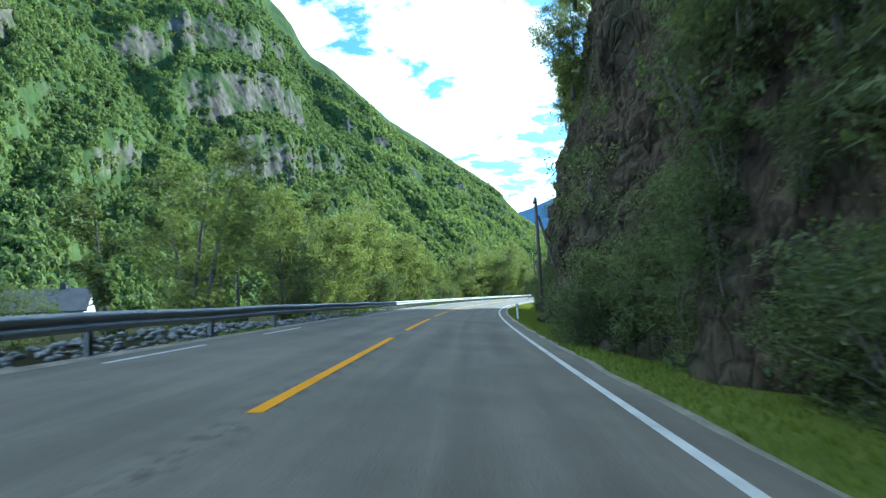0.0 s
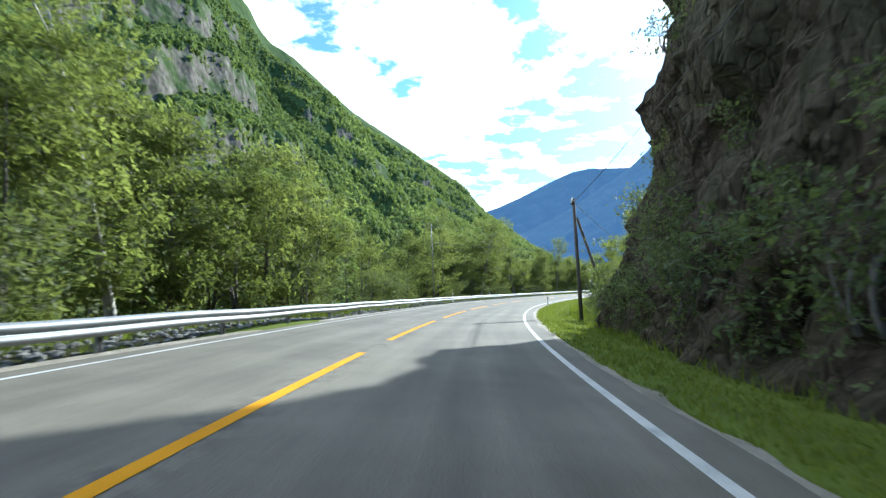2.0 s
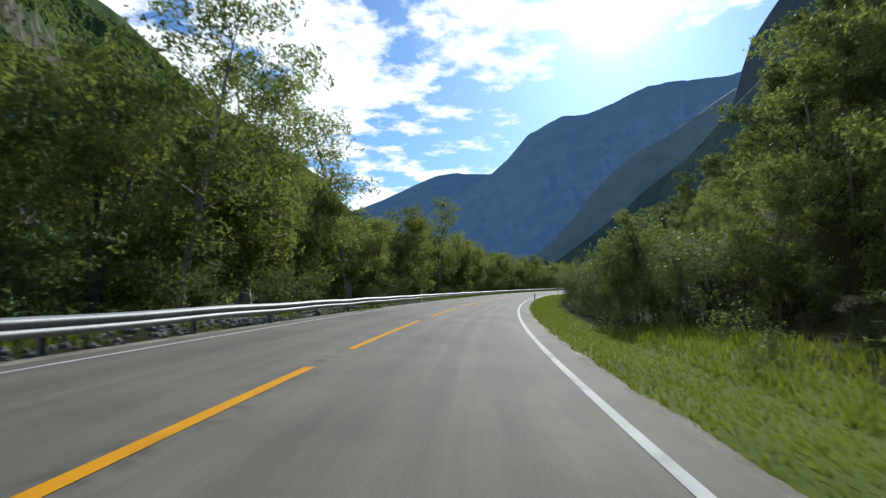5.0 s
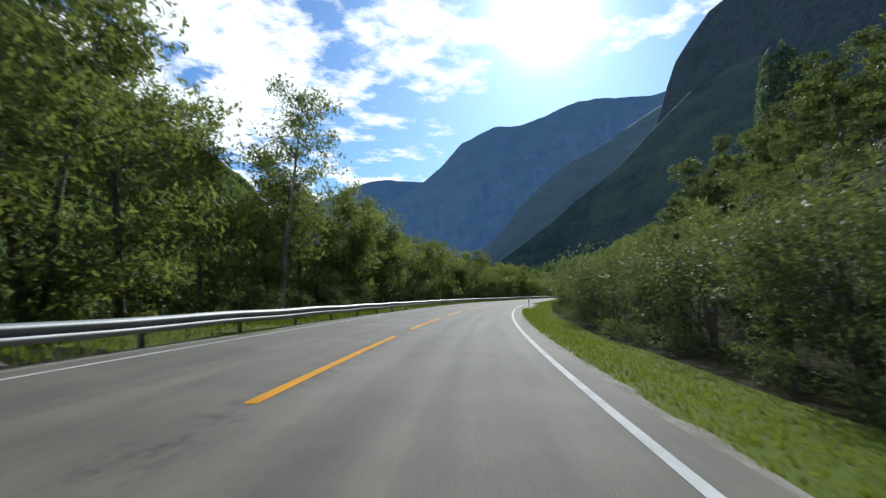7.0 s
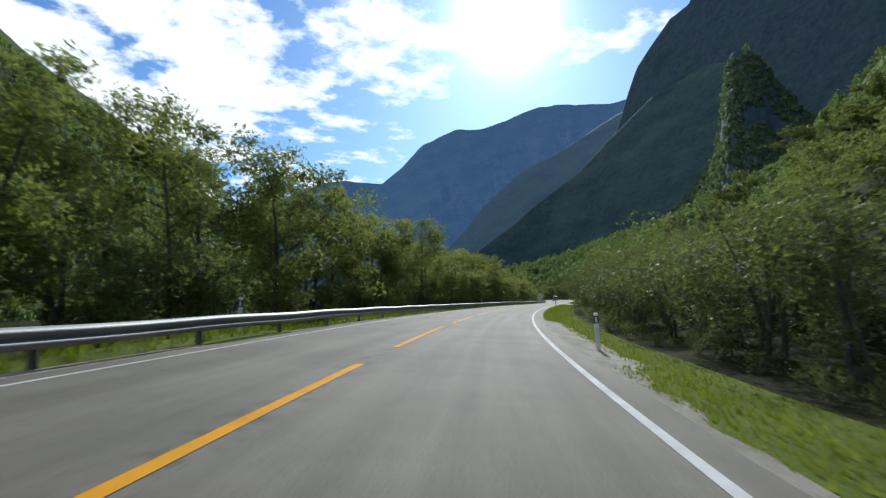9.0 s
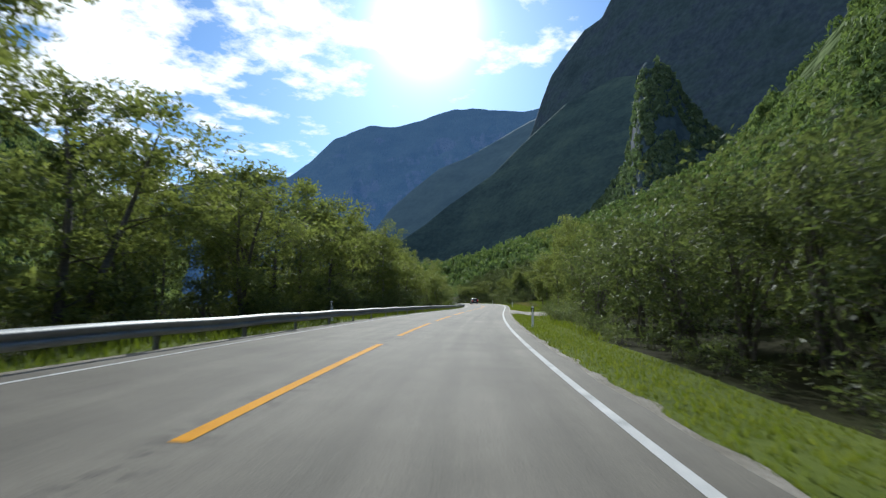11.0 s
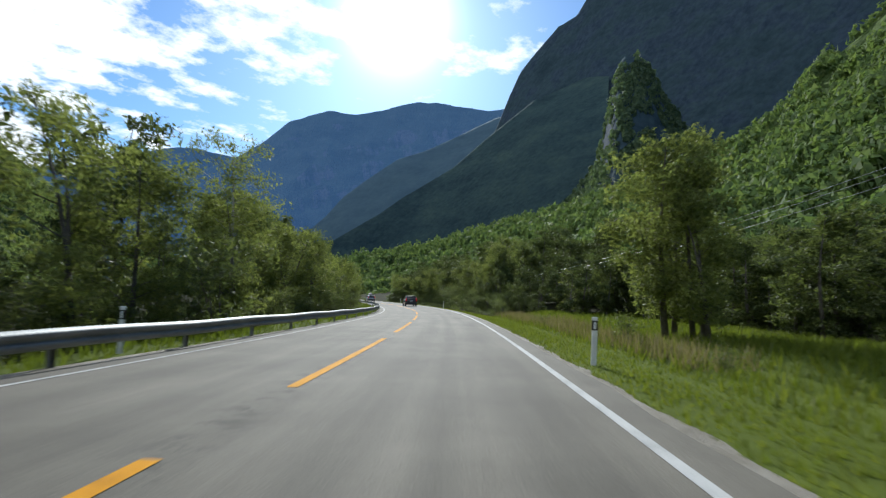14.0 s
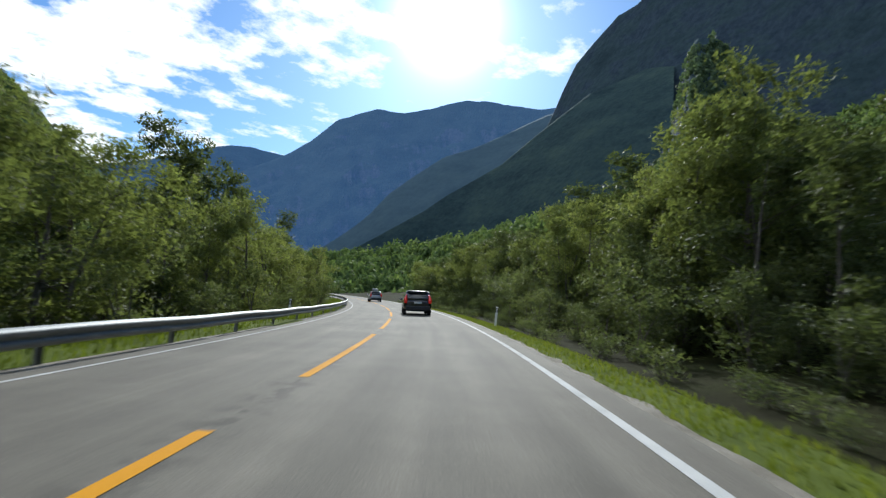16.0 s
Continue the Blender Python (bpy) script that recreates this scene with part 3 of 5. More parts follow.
# ---------------------------------------------------------------- mountains
def mountain(name, centre, profile, foot, ridge, mat, label, rough=0.05, step=0.5, seed=0.0, power=1.25, rows=60, behind=1.5, gully=0.5, strata=(7, 0.05, 0.8), low=-3.5):
    """A mountainside seen from centre: profile gives its skyline (bearing to the left, height angle), foot and ridge the distances by bearing.
    strata: how many rock bands there are from foot to ridge, how they tilt along the slope, how steep they stand."""
    az = np.arange(profile[0][0], profile[-1][0] + step / 2, step)
    el = np.interp(az, [p[0] for p in profile], [p[1] for p in profile])
    rf = np.interp(az, [p[0] for p in foot], [p[1] for p in foot])
    rr = np.interp(az, [p[0] for p in ridge], [p[1] for p in ridge])
    us = np.concatenate([np.linspace(0, 1, rows), np.linspace(1.03, behind, 8)])
    bands, tilt, sheer = strata
    verts = []
    for a, e, f_, r_ in zip(az, el, rf, rr):
        top = r_ * math.tan(math.radians(e)) + 1.1
        for u in us:
            d = f_ + (r_ - f_) * u
            way = ahead(a, 0)
            x, y = centre[0] + way.x * d, centre[1] + way.y * d
            n = fbm(x / 260 + seed, y / 260, seed, 6, 0.85)
            g = abs(fbm(x / 120 + seed, y / 120, 5 + seed, 4, 0.9))
            k = u ** power if u <= 1 else 1 - (u - 1) * 0.5
            # rock bands between gentler shelves, which come and go along the slope
            if bands and u < 1:
                q = k * bands + tilt * a + 0.9 * n + seed
                w = q - math.floor(q)
                strong = sheer * min(1.0, max(0.0, 0.55 + 1.6 * fbm(x / 150, y / 150, 20 + seed, 3)))
                k += strong * (float(smooth(0.42, 0.66, w)) - w) / bands * min(1.0, u * 5, (1 - u) * 5)
            damp = min(1.0, u * 4) * (0.25 + 0.75 * min(1.0, abs(1 - u) * 6))
            verts.append((x, y, top * (k + (rough * n - gully * rough * g) * damp) + low))
    me = pydata(name, verts, grid_faces(len(az), len(us)), mat, None, True)
    ob = tagged(new(name, me), label, "mountain", kind="structure")
    return ob, np.array(verts).reshape(len(az), len(us), 3)


LEFT_M, left_pts = mountain("mountain_left", (0, 30), [(-13, 4.2), (-11, 5.4), (-8.8, 7.2), (-6.4, 9.0), (-3.5, 12.1), (-0.5, 14.5), (4.4, 17.6), (7.9, 20.0), (10, 21.8), (14, 24.8), (16.2, 26.1), (17.2, 27.2), (18.2, 29), (20, 30.9), (22, 33), (30, 36), (45, 38), (56, 38)],
                            [(-13, 1050), (-5, 720), (0, 600), (10, 460), (20, 370), (30, 275), (45, 205), (56, 185)], [(-13, 1950), (0, 1450), (10, 1150), (20, 980), (30, 800), (45, 600), (56, 520)], M["slope_near"],
                            "steep wooded mountainside with pale bare rock bands", 0.08, 0.25, 2.0, 1.1, 120, gully=0.7, strata=(5, 0.1, 0.44))
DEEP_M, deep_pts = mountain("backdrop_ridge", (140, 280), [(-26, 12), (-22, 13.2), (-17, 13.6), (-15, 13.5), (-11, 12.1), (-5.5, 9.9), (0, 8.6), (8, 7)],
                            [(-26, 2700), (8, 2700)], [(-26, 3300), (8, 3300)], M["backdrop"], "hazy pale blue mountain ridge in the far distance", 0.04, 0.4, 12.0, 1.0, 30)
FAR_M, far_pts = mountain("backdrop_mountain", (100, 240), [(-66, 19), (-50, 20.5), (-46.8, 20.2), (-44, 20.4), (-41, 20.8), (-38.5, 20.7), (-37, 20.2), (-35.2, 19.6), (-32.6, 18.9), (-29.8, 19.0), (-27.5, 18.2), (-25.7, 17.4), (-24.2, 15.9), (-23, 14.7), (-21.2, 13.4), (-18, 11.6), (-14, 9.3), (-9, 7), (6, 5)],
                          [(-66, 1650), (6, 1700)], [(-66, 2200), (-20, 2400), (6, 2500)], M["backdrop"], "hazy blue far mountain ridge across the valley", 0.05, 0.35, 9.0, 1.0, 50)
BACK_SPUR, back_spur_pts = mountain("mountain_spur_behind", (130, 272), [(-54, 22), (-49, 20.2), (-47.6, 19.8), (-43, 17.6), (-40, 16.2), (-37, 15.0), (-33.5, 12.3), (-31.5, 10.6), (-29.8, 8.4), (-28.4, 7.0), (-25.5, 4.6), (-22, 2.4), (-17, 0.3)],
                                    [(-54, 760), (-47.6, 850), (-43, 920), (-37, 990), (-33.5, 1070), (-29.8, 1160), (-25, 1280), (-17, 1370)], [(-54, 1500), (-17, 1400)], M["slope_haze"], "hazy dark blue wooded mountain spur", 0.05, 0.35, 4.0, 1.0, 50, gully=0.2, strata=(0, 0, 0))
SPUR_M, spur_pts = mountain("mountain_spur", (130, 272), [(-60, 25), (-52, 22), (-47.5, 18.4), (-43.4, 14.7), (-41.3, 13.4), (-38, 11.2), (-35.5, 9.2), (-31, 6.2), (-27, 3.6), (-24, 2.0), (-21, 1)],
                            [(-60, 560), (-52, 640), (-47.5, 720), (-41, 820), (-38, 860), (-35.5, 890), (-31, 910), (-21, 925)], [(-60, 1000), (-40, 1050), (-21, 950)], M["slope_spur"], "dark wooded mountain spur in shade, tinted haze-blue", 0.05, 0.35, 4.0, 1.0, 50, gully=0.2, strata=(0, 0, 0))
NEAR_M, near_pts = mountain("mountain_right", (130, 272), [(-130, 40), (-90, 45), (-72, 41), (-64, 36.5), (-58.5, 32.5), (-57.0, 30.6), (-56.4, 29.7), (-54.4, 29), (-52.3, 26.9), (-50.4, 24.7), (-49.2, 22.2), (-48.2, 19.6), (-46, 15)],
                            [(-130, 420), (-90, 560), (-70, 720), (-57, 830), (-46, 960)], [(-130, 640), (-90, 800), (-70, 960), (-57, 1080), (-46, 1250)], M["slope_dark"], "sheer dark rock mountain in shade, tinted haze-blue", 0.05, 0.3, 6.0, 1.0, 90, gully=0.2, strata=(0, 0, 0))
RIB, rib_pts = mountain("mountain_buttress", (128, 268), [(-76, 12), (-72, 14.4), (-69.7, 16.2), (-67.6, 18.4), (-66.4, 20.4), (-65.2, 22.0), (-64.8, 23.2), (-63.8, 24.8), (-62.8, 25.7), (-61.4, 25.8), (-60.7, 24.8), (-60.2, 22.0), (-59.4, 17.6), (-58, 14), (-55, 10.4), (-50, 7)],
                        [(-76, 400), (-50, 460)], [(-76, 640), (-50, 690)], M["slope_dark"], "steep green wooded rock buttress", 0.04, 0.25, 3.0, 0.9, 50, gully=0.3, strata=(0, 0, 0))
HILL, hill_pts = mountain("hillside", (131, 272), [(-150, 38), (-120, 44), (-100, 40), (-90, 31), (-84, 25.8), (-80, 23.2), (-78, 21.2), (-75.5, 19), (-70.3, 16.4), (-64, 14.2), (-57.3, 11.6), (-51.4, 9.8), (-47.2, 8.5), (-41, 6.3), (-36, 5.2), (-31, 3.9), (-24, 2.8), (-10, 3)],
                          [(-150, 75), (-75, 62), (-55, 85), (-43, 150), (-36, 205), (-10, 230)], [(-150, 200), (-75, 210), (-50, 260), (-31, 330), (-10, 380)], M["slope_hill"],
                          "green wooded hillside above the valley floor", 0.1, 0.8, 1.0, 1.1, 40, strata=(0, 0, 0))


# ---------------------------------------------------------------- woods on the slopes, too many to count
def crown_shape(rng, leaves=54, fine=1.0):
    """A small far crown: big sprays of leaves on an uneven egg, open here and there."""
    d = rng.normal(0, 1, (leaves, 3))
    d /= np.linalg.norm(d, axis=1, keepdims=True)
    bumps = 1 + 0.28 * np.sin(d[:, :1] * 5 + rng.uniform(0, 6)) * np.cos(d[:, 1:2] * 4 + rng.uniform(0, 6))
    p = d * np.array([0.42, 0.42, 0.55]) * bumps * rng.uniform(0.7, 1.05, (leaves, 1)) + np.array([0, 0, 0.5])
    a = np.cross(d, rng.normal(0, 1, (leaves, 3)))
    a /= np.linalg.norm(a, axis=1, keepdims=True)
    b = np.cross(d, a) + d * rng.normal(0, 0.45, (leaves, 1))
    s = rng.uniform(0.16, 0.3, (leaves, 1)) * fine
    v = np.stack([p - a * s - b * s * 0.5, p + a * s - b * s * 0.4, p + b * s], 1).reshape(-1, 3)
    return v, np.arange(leaves * 3).reshape(-1, 3)


def wood(name, pts, count, size, mat, label, u_range=(0.02, 0.98), seed=1, steep=0.5, leaves=54, fine=1.0, thin=-0.35):
    rng = np.random.default_rng(seed)
    shapes = [crown_shape(rng, leaves, fine) for _ in range(8)]
    V, F, n = [], [], 0
    A, U = pts.shape[:2]
    U = int(U * 0.88)
    tries = 0
    while count > 0 and tries < 200000:
        tries += 1
        i, j = rng.integers(0, A - 1), int(U * rng.uniform(*u_range))
        j = min(j, U - 2)
        a, b, c = pts[i, j], pts[i + 1, j], pts[i, j + 1]
        nrm = np.cross(b - a, c - a)
        nz = abs(nrm[2]) / (np.linalg.norm(nrm) + 1e-9)
        if nz < steep:
            continue
        p = a + (b - a) * rng.random() + (c - a) * rng.random()
        if fbm(p[0] / 60, p[1] / 60, p[2] / 90, 3) < thin:
            continue
        v, f = shapes[rng.integers(0, 8)]
        s = size * rng.uniform(0.6, 1.35)
        t = rng.uniform(0, 6.28)
        q = v.copy() * s * np.array([1, 1, rng.uniform(1.0, 1.5)])
        q = np.c_[q[:, 0] * math.cos(t) - q[:, 1] * math.sin(t), q[:, 0] * math.sin(t) + q[:, 1] * math.cos(t), q[:, 2]] + p - np.array([0, 0, 0.25 * s])
        V.append(q)
        F.append(f + n)
        n += len(v)
        count -= 1
    me = pydata(name, np.concatenate(V), np.concatenate(F).tolist(), mat)
    return tagged(new(name, me), label, "forest", kind="stuff")


M["far_leaf"] = leaf_material("far_crowns", (0.085, 0.13, 0.06), (0.14, 0.2, 0.08), (0.215, 0.27, 0.11), 0.35, 0.02)
M["mountain_leaf"] = leaf_material("mountain_birch", (0.125, 0.165, 0.075), (0.2, 0.25, 0.1), (0.29, 0.335, 0.14), 0.38, 0.02)
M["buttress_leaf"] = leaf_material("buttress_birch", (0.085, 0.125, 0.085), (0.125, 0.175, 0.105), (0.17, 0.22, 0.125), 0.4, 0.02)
near_row = 92
wood("mountain_wood", left_pts[near_row:162], 10000, 5.4, M["mountain_leaf"], "dense green birch wood on the mountainside", (0.0, 1.0), 1, 0.14, 16, 1.15, -0.6)
wood("mountain_wood", left_pts[160:242], 5200, 4.7, M["mountain_leaf"], "dense light-green birch wood on the near mountainside", (0.0, 1.0), 41, 0.1, 36, 0.76, -0.8)
wood("mountain_wood", left_pts[:near_row + 1], 10000, 7.0, M["mountain_leaf"], "dense green birch wood on the far mountainside", (0.0, 1.0), 5, 0.14, 14, 1.2, -0.6)
wood("hillside_wood", hill_pts[46:146], 6200, 4.4, M["far_leaf"], "dense green deciduous wood on the hillside", (0.0, 1.0), 2, 0.05, 46, 0.66, -0.6)
wood("hillside_wood", hill_pts[145:], 1000, 5.5, M["far_leaf"], "dense green deciduous wood on the far hillside", (0.0, 1.0), 22, 0.2, 90, 0.48)
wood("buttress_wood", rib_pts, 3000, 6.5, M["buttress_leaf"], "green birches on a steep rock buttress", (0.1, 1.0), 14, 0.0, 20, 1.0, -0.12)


# ---------------------------------------------------------------- trees and bushes
def leaves_mesh(name, centres, spread, count, size, mat, rng, droop=0.0):
    """count small folded leaf sprays round the given points."""
    c = np.asarray(centres)
    pick = rng.integers(0, len(c), count)
    off = rng.normal(0, 1, (count, 3))
    off *= (rng.random((count, 1)) ** 0.45) / (np.linalg.norm(off, axis=1, keepdims=True) + 1e-9)
    p = c[pick, :3] + off * spread * c[pick, 3:4] * np.array([1, 1, 0.75])
    a = rng.normal(0, 1, (count, 3)) + np.array([0, 0, -droop])
    a /= np.linalg.norm(a, axis=1, keepdims=True)
    b = np.cross(a, rng.normal(0, 1, (count, 3)) + np.array([0, 0, 1.2]))
    b /= np.linalg.norm(b, axis=1, keepdims=True) + 1e-9
    n = np.cross(a, b)
    s = size * rng.uniform(0.6, 1.4, (count, 1))
    v = np.stack([p - a * s * 0.55 - b * s * 0.12, p + b * s * 0.42 + a * s * 0.1, p + a * s * 0.62 - n * s * 0.1], 1).reshape(-1, 3)
    me = bpy.data.meshes.new(name)
    me.vertices.add(len(v))
    me.vertices.foreach_set("co", v.ravel())
    me.loops.add(len(v))
    me.loops.foreach_set("vertex_index", np.arange(len(v), dtype=np.int32))
    me.polygons.add(count)
    me.polygons.foreach_set("loop_start", np.arange(0, count * 3, 3, dtype=np.int32))
    me.materials.append(mat)
    me.update()
    me.validate()
    return me


def tree(name, label, height, width, leaves, size, mat, seed, stems=1, base=0.25, droop=0.2, category="tree", limbs=11, group="roadside trees"):
    """A tree of the given height: bent tapered stems, limbs with twigs, and sprays of leaves at their ends."""
    rng = np.random.default_rng(seed)
    root = tagged(new(name), label, category, group)
    bm = bmesh.new()
    tips = []
    for k in range(stems):
        lean_ = rng.uniform(-0.1, 0.1, 2) * (1 + 1.6 * (stems > 1)) * height
        h = height * (rng.uniform(0.75, 1.0) if k else 0.97)
        start = np.array([*(rng.uniform(-0.25, 0.25, 2) * (stems > 1)), -0.25])
        path = [start + np.array([lean_[0] * u ** 1.5 + 0.12 * math.sin(5 * u + seed), lean_[1] * u ** 1.5 + 0.12 * math.cos(4 * u + seed), (h + 0.25) * u]) for u in np.linspace(0, 1, 7)]
        r0 = 0.013 * height + 0.02
        tube(bm, [tuple(p) for p in path], [r0 * (1 - 0.93 * u) for u in np.linspace(0, 1, 7)], 6)
        for j in range(limbs):
            u = base + (0.97 - base) * (j + rng.random()) / limbs
            i = min(int(u * 6), 5)
            p = path[i] + (path[i + 1] - path[i]) * (u * 6 - i)
            shape = math.sin(math.pi * min(1, (u - base * 0.6) / (1.12 - base * 0.6))) ** 0.8
            length = width * 0.5 * shape * rng.uniform(0.65, 1.15)
            t = rng.uniform(0, 6.28)
            d = np.array([math.cos(t), math.sin(t), rng.uniform(0.25, 0.9)])
            q1, q2 = p + d * length * 0.5, p + d * length * np.array([1, 1, 0.85])
            tube(bm, [tuple(p), tuple(q1), tuple(q2)], [r0 * 0.32 * (1 - 0.6 * u), r0 * 0.2 * (1 - 0.6 * u), 0.006], 3)
            tips += [(*q2, 0.9 * rng.uniform(0.6, 1.2)), (*q1, 0.75), (*(p + d * length * 0.8 + rng.normal(0, 0.3, 3)), 0.9), (*(p + d * length * 0.45 + rng.normal(0, 0.4, 3)), 0.9)]
        tips.append((*path[-1], 0.45))
        tips.append((*path[-2], 0.55))
    part("trunk", bm, M["birch_bark"] if name == "birch_tree" else M["bark"], root, "pale birch bark trunk" if name == "birch_tree" else "grey-brown bark trunk and limbs")
    mesh_part("crown", leaves_mesh("crown", tips, 0.12 * width + 0.35, leaves, size, mat, rng, droop), root)
    return root


HOME = pose(0, 0, 0)
alder = [tree("alder_tree", "leafy green roadside alder with thin grey trunk", 10, w, 5200, 0.27, M["leaf"], 11 + i, st, b, limbs=20 // st) for i, (w, st, b) in enumerate(((5.2, 1, 0.13), (6.0, 2, 0.08), (4.6, 1, 0.17), (5.6, 2, 0.1)))]
birch = [tree("birch_tree", "slender light-green birch with open airy crown", 12, w, 5200, 0.225, M["birch_leaf"], 31 + i, 1, 0.22, 0.7, limbs=22) for i, w in enumerate((4.6, 4.0))]
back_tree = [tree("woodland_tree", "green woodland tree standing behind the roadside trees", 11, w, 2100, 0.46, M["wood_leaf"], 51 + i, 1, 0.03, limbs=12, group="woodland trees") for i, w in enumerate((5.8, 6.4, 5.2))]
bush = [tree("roadside_bush", "dense green willow bush on the verge", 4, w, 2300, 0.24, M["bush_leaf"], 71 + i, 3, 0.03, 0.1, "bush", 6, "roadside bushes") for i, w in enumerate((4.2, 3.6, 4.8))]
low = [tree("low_shrub", "low leafy green shrub in the grass", 1.3, 1.8, 420, 0.2, M["bush_leaf"], 91 + i, 4, 0.05, 0.0, "shrub", 4, "low shrubs") for i in range(3)]
hazel = [tree("hazel_bush", "tall green hazel bush on many thin dark stems", 5.5, w, 2600, 0.24, M["bush_leaf"], 111 + i, 5, 0.15, 0.1, "bush", 5, "hazel bushes") for i, w in enumerate((5.0, 4.4, 5.6))]
USED = {}


def plant(kinds, s, lat, scale, turn=None, lift=0.0):
    src = kinds[random.randrange(len(kinds))]
    p = spot(s, lat, lift)
    wide = scale * random.uniform(0.88, 1.15)
    m = Matrix.LocRotScale(p, Euler((radians(random.uniform(-3, 3)), radians(random.uniform(-3, 3)), random.uniform(0, 6.28) if turn is None else turn)), (wide, wide, scale))
    if src.name not in USED:
        USED[src.name] = True
        src.matrix_basis = m
        return src
    return copy_thing(src, m)


def thicket(name, label, places):
    """Woodland too dense to count: whole trees at (s, lat, height scale, width scale), as one mesh."""
    kinds = []
    for root in back_tree:
        v, f, m, n = [], [], [], 0
        for child in root.children:
            me = child.data
            co = np.empty(len(me.vertices) * 3)
            me.vertices.foreach_get("co", co)
            v.append(co.reshape(-1, 3))
            f += [[i + n for i in poly.vertices] for poly in me.polygons]
            m += [0 if child.name.startswith("crown") else 1] * len(me.polygons)
            n += len(me.vertices)
        kinds.append((np.concatenate(v), f, m))
    V, F, I, n = [], [], [], 0
    for s, lat, k, w in places:
        v, f, m = kinds[random.randrange(len(kinds))]
        a = random.uniform(0, 6.28)
        q = np.c_[(v[:, 0] * math.cos(a) - v[:, 1] * math.sin(a)) * w, (v[:, 0] * math.sin(a) + v[:, 1] * math.cos(a)) * w, v[:, 2] * k] + np.array(spot(s, lat))
        V.append(q)
        F += [[i + n for i in t] for t in f]
        I += m
        n += len(v)
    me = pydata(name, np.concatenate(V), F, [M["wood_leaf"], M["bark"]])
    me.polygons.foreach_set("material_index", np.array(I, dtype=np.int32))
    return tagged(new(name, me), label, "forest", kind="stuff")


random.seed(5)
# the belt behind the crash barrier
s = 2.0
while s < 455:
    early = s < 34
    if not (-20 < s < 19):
        k = random.uniform(0.72, 0.9) if early else random.uniform(0.8, 0.95) if s < 46 else random.uniform(1.02, 1.25) if s < 72 else random.uniform(0.68, 0.9) if s < 100 else random.uniform(1.0, 1.25) if s < 190 else random.uniform(0.95, 1.18) if s < 250 else random.uniform(0.95, 1.15) if s < 300 else random.uniform(0.8, 1.0) if s < 330 else random.uniform(0.66, 0.88)
        plant(alder + (birch[:1] if 30 < s < 150 else []), s, random.uniform(10.2, 12.6) + (0.6 if early else 0), k)
    if random.random() < 0.55 and not -20 < s < 16:
        plant(bush, s + 1.3, random.uniform(8.8, 10.2), random.uniform(0.55, 0.95))
    s += random.uniform(2.8, 4.0)
for s in (47.5, 51, 54, 57.5, 60.5, 63.5, 66.5, 70, 104, 107, 110.5, 114, 118, 121.5, 132, 139, 146, 152):
    plant(alder, s, random.uniform(12.4, 13.6), random.uniform(1.05, 1.25))
for s, lat, k in ((125, 11, 1.1), (128, 12, 0.95), (171, 11, 1.15), (278, 11, 0.74), (283.6, 11, 0.8), (326, 10.6, 0.8)):
    plant(birch, s, lat, k)
places = []
s = 24.0
while s < 445:
    k = random.uniform(0.82, 1.05) * (0.85 if s < 40 else 1)
    places.append((s, random.uniform(14.5, 20), k, k))
    s += random.uniform(4.2, 6.0) if s < 100 else random.uniform(3.0, 4.4)
thicket("riverside_wood", "dense green wood behind the roadside trees", places)
s = 236.0
while s < 372:
    plant(bush, s, random.uniform(12.4, 14.0), random.uniform(0.7, 1.05))
    s += random.uniform(2.4, 3.4)
for k in range(9):
    plant(bush, random.uniform(6, 40), random.uniform(19, 38), random.uniform(0.6, 1.1))
for s, lat, k in ((181, 11, 1.3), (185, 10.8, 1.35), (188.5, 11.3, 1.3), (192, 11, 1.2)):
    plant(alder, s, lat, k)
# the wooded slope after the rock wall, with a grassy clearing
random.seed(21)
s = 78.0
while s < 127:
    clear = float(smooth(84, 94, s) * smooth(127, 117, s))
    near = -8.6 - 3.4 * clear
    plant(bush if clear < 0.5 else low, s, near + random.uniform(0, 1.5), random.uniform(0.5, 0.9))
    plant(bush, s + 1.6, near - random.uniform(1, 3), random.uniform(0.6, 0.95))
    plant(alder, s + 1, near - random.uniform(2.0, 4.5), random.uniform(0.7, 0.95))
    high = 0.6 + 0.4 * float(smooth(88, 100, s))
    plant(alder if random.random() < 0.4 else back_tree, s + 2.2, near - random.uniform(5, 9), random.uniform(0.95, 1.25) * high)
    plant(back_tree, s + 0.7, near - random.uniform(10, 20), random.uniform(0.9, 1.2) * high)
    s += random.uniform(2.6, 3.6)
for s, lat, k in ((86.5, -7.6, 0.62), (90, -8.4, 0.66), (107.5, -8.8, 0.66), (105.5, -10.2, 0.9), (110, -10.8, 0.95), (128, -6.8, 0.55), (126, -8.0, 0.6), (106, -15, 1.25), (110, -15.5, 1.35), (114, -17, 1.35), (119, -19, 1.35)):
    plant(alder, s, lat, k)
for s, lat, k in ((97, -6.4, 0.8), (100, -7.2, 0.9), (103.5, -6.8, 0.9), (110, -7.6, 1.0), (113, -6.6, 0.7), (117, -7.4, 0.9), (121, -6.8, 0.8), (95, -8.5, 1.1)):
    plant(low, s, lat, k)
s = 127.0
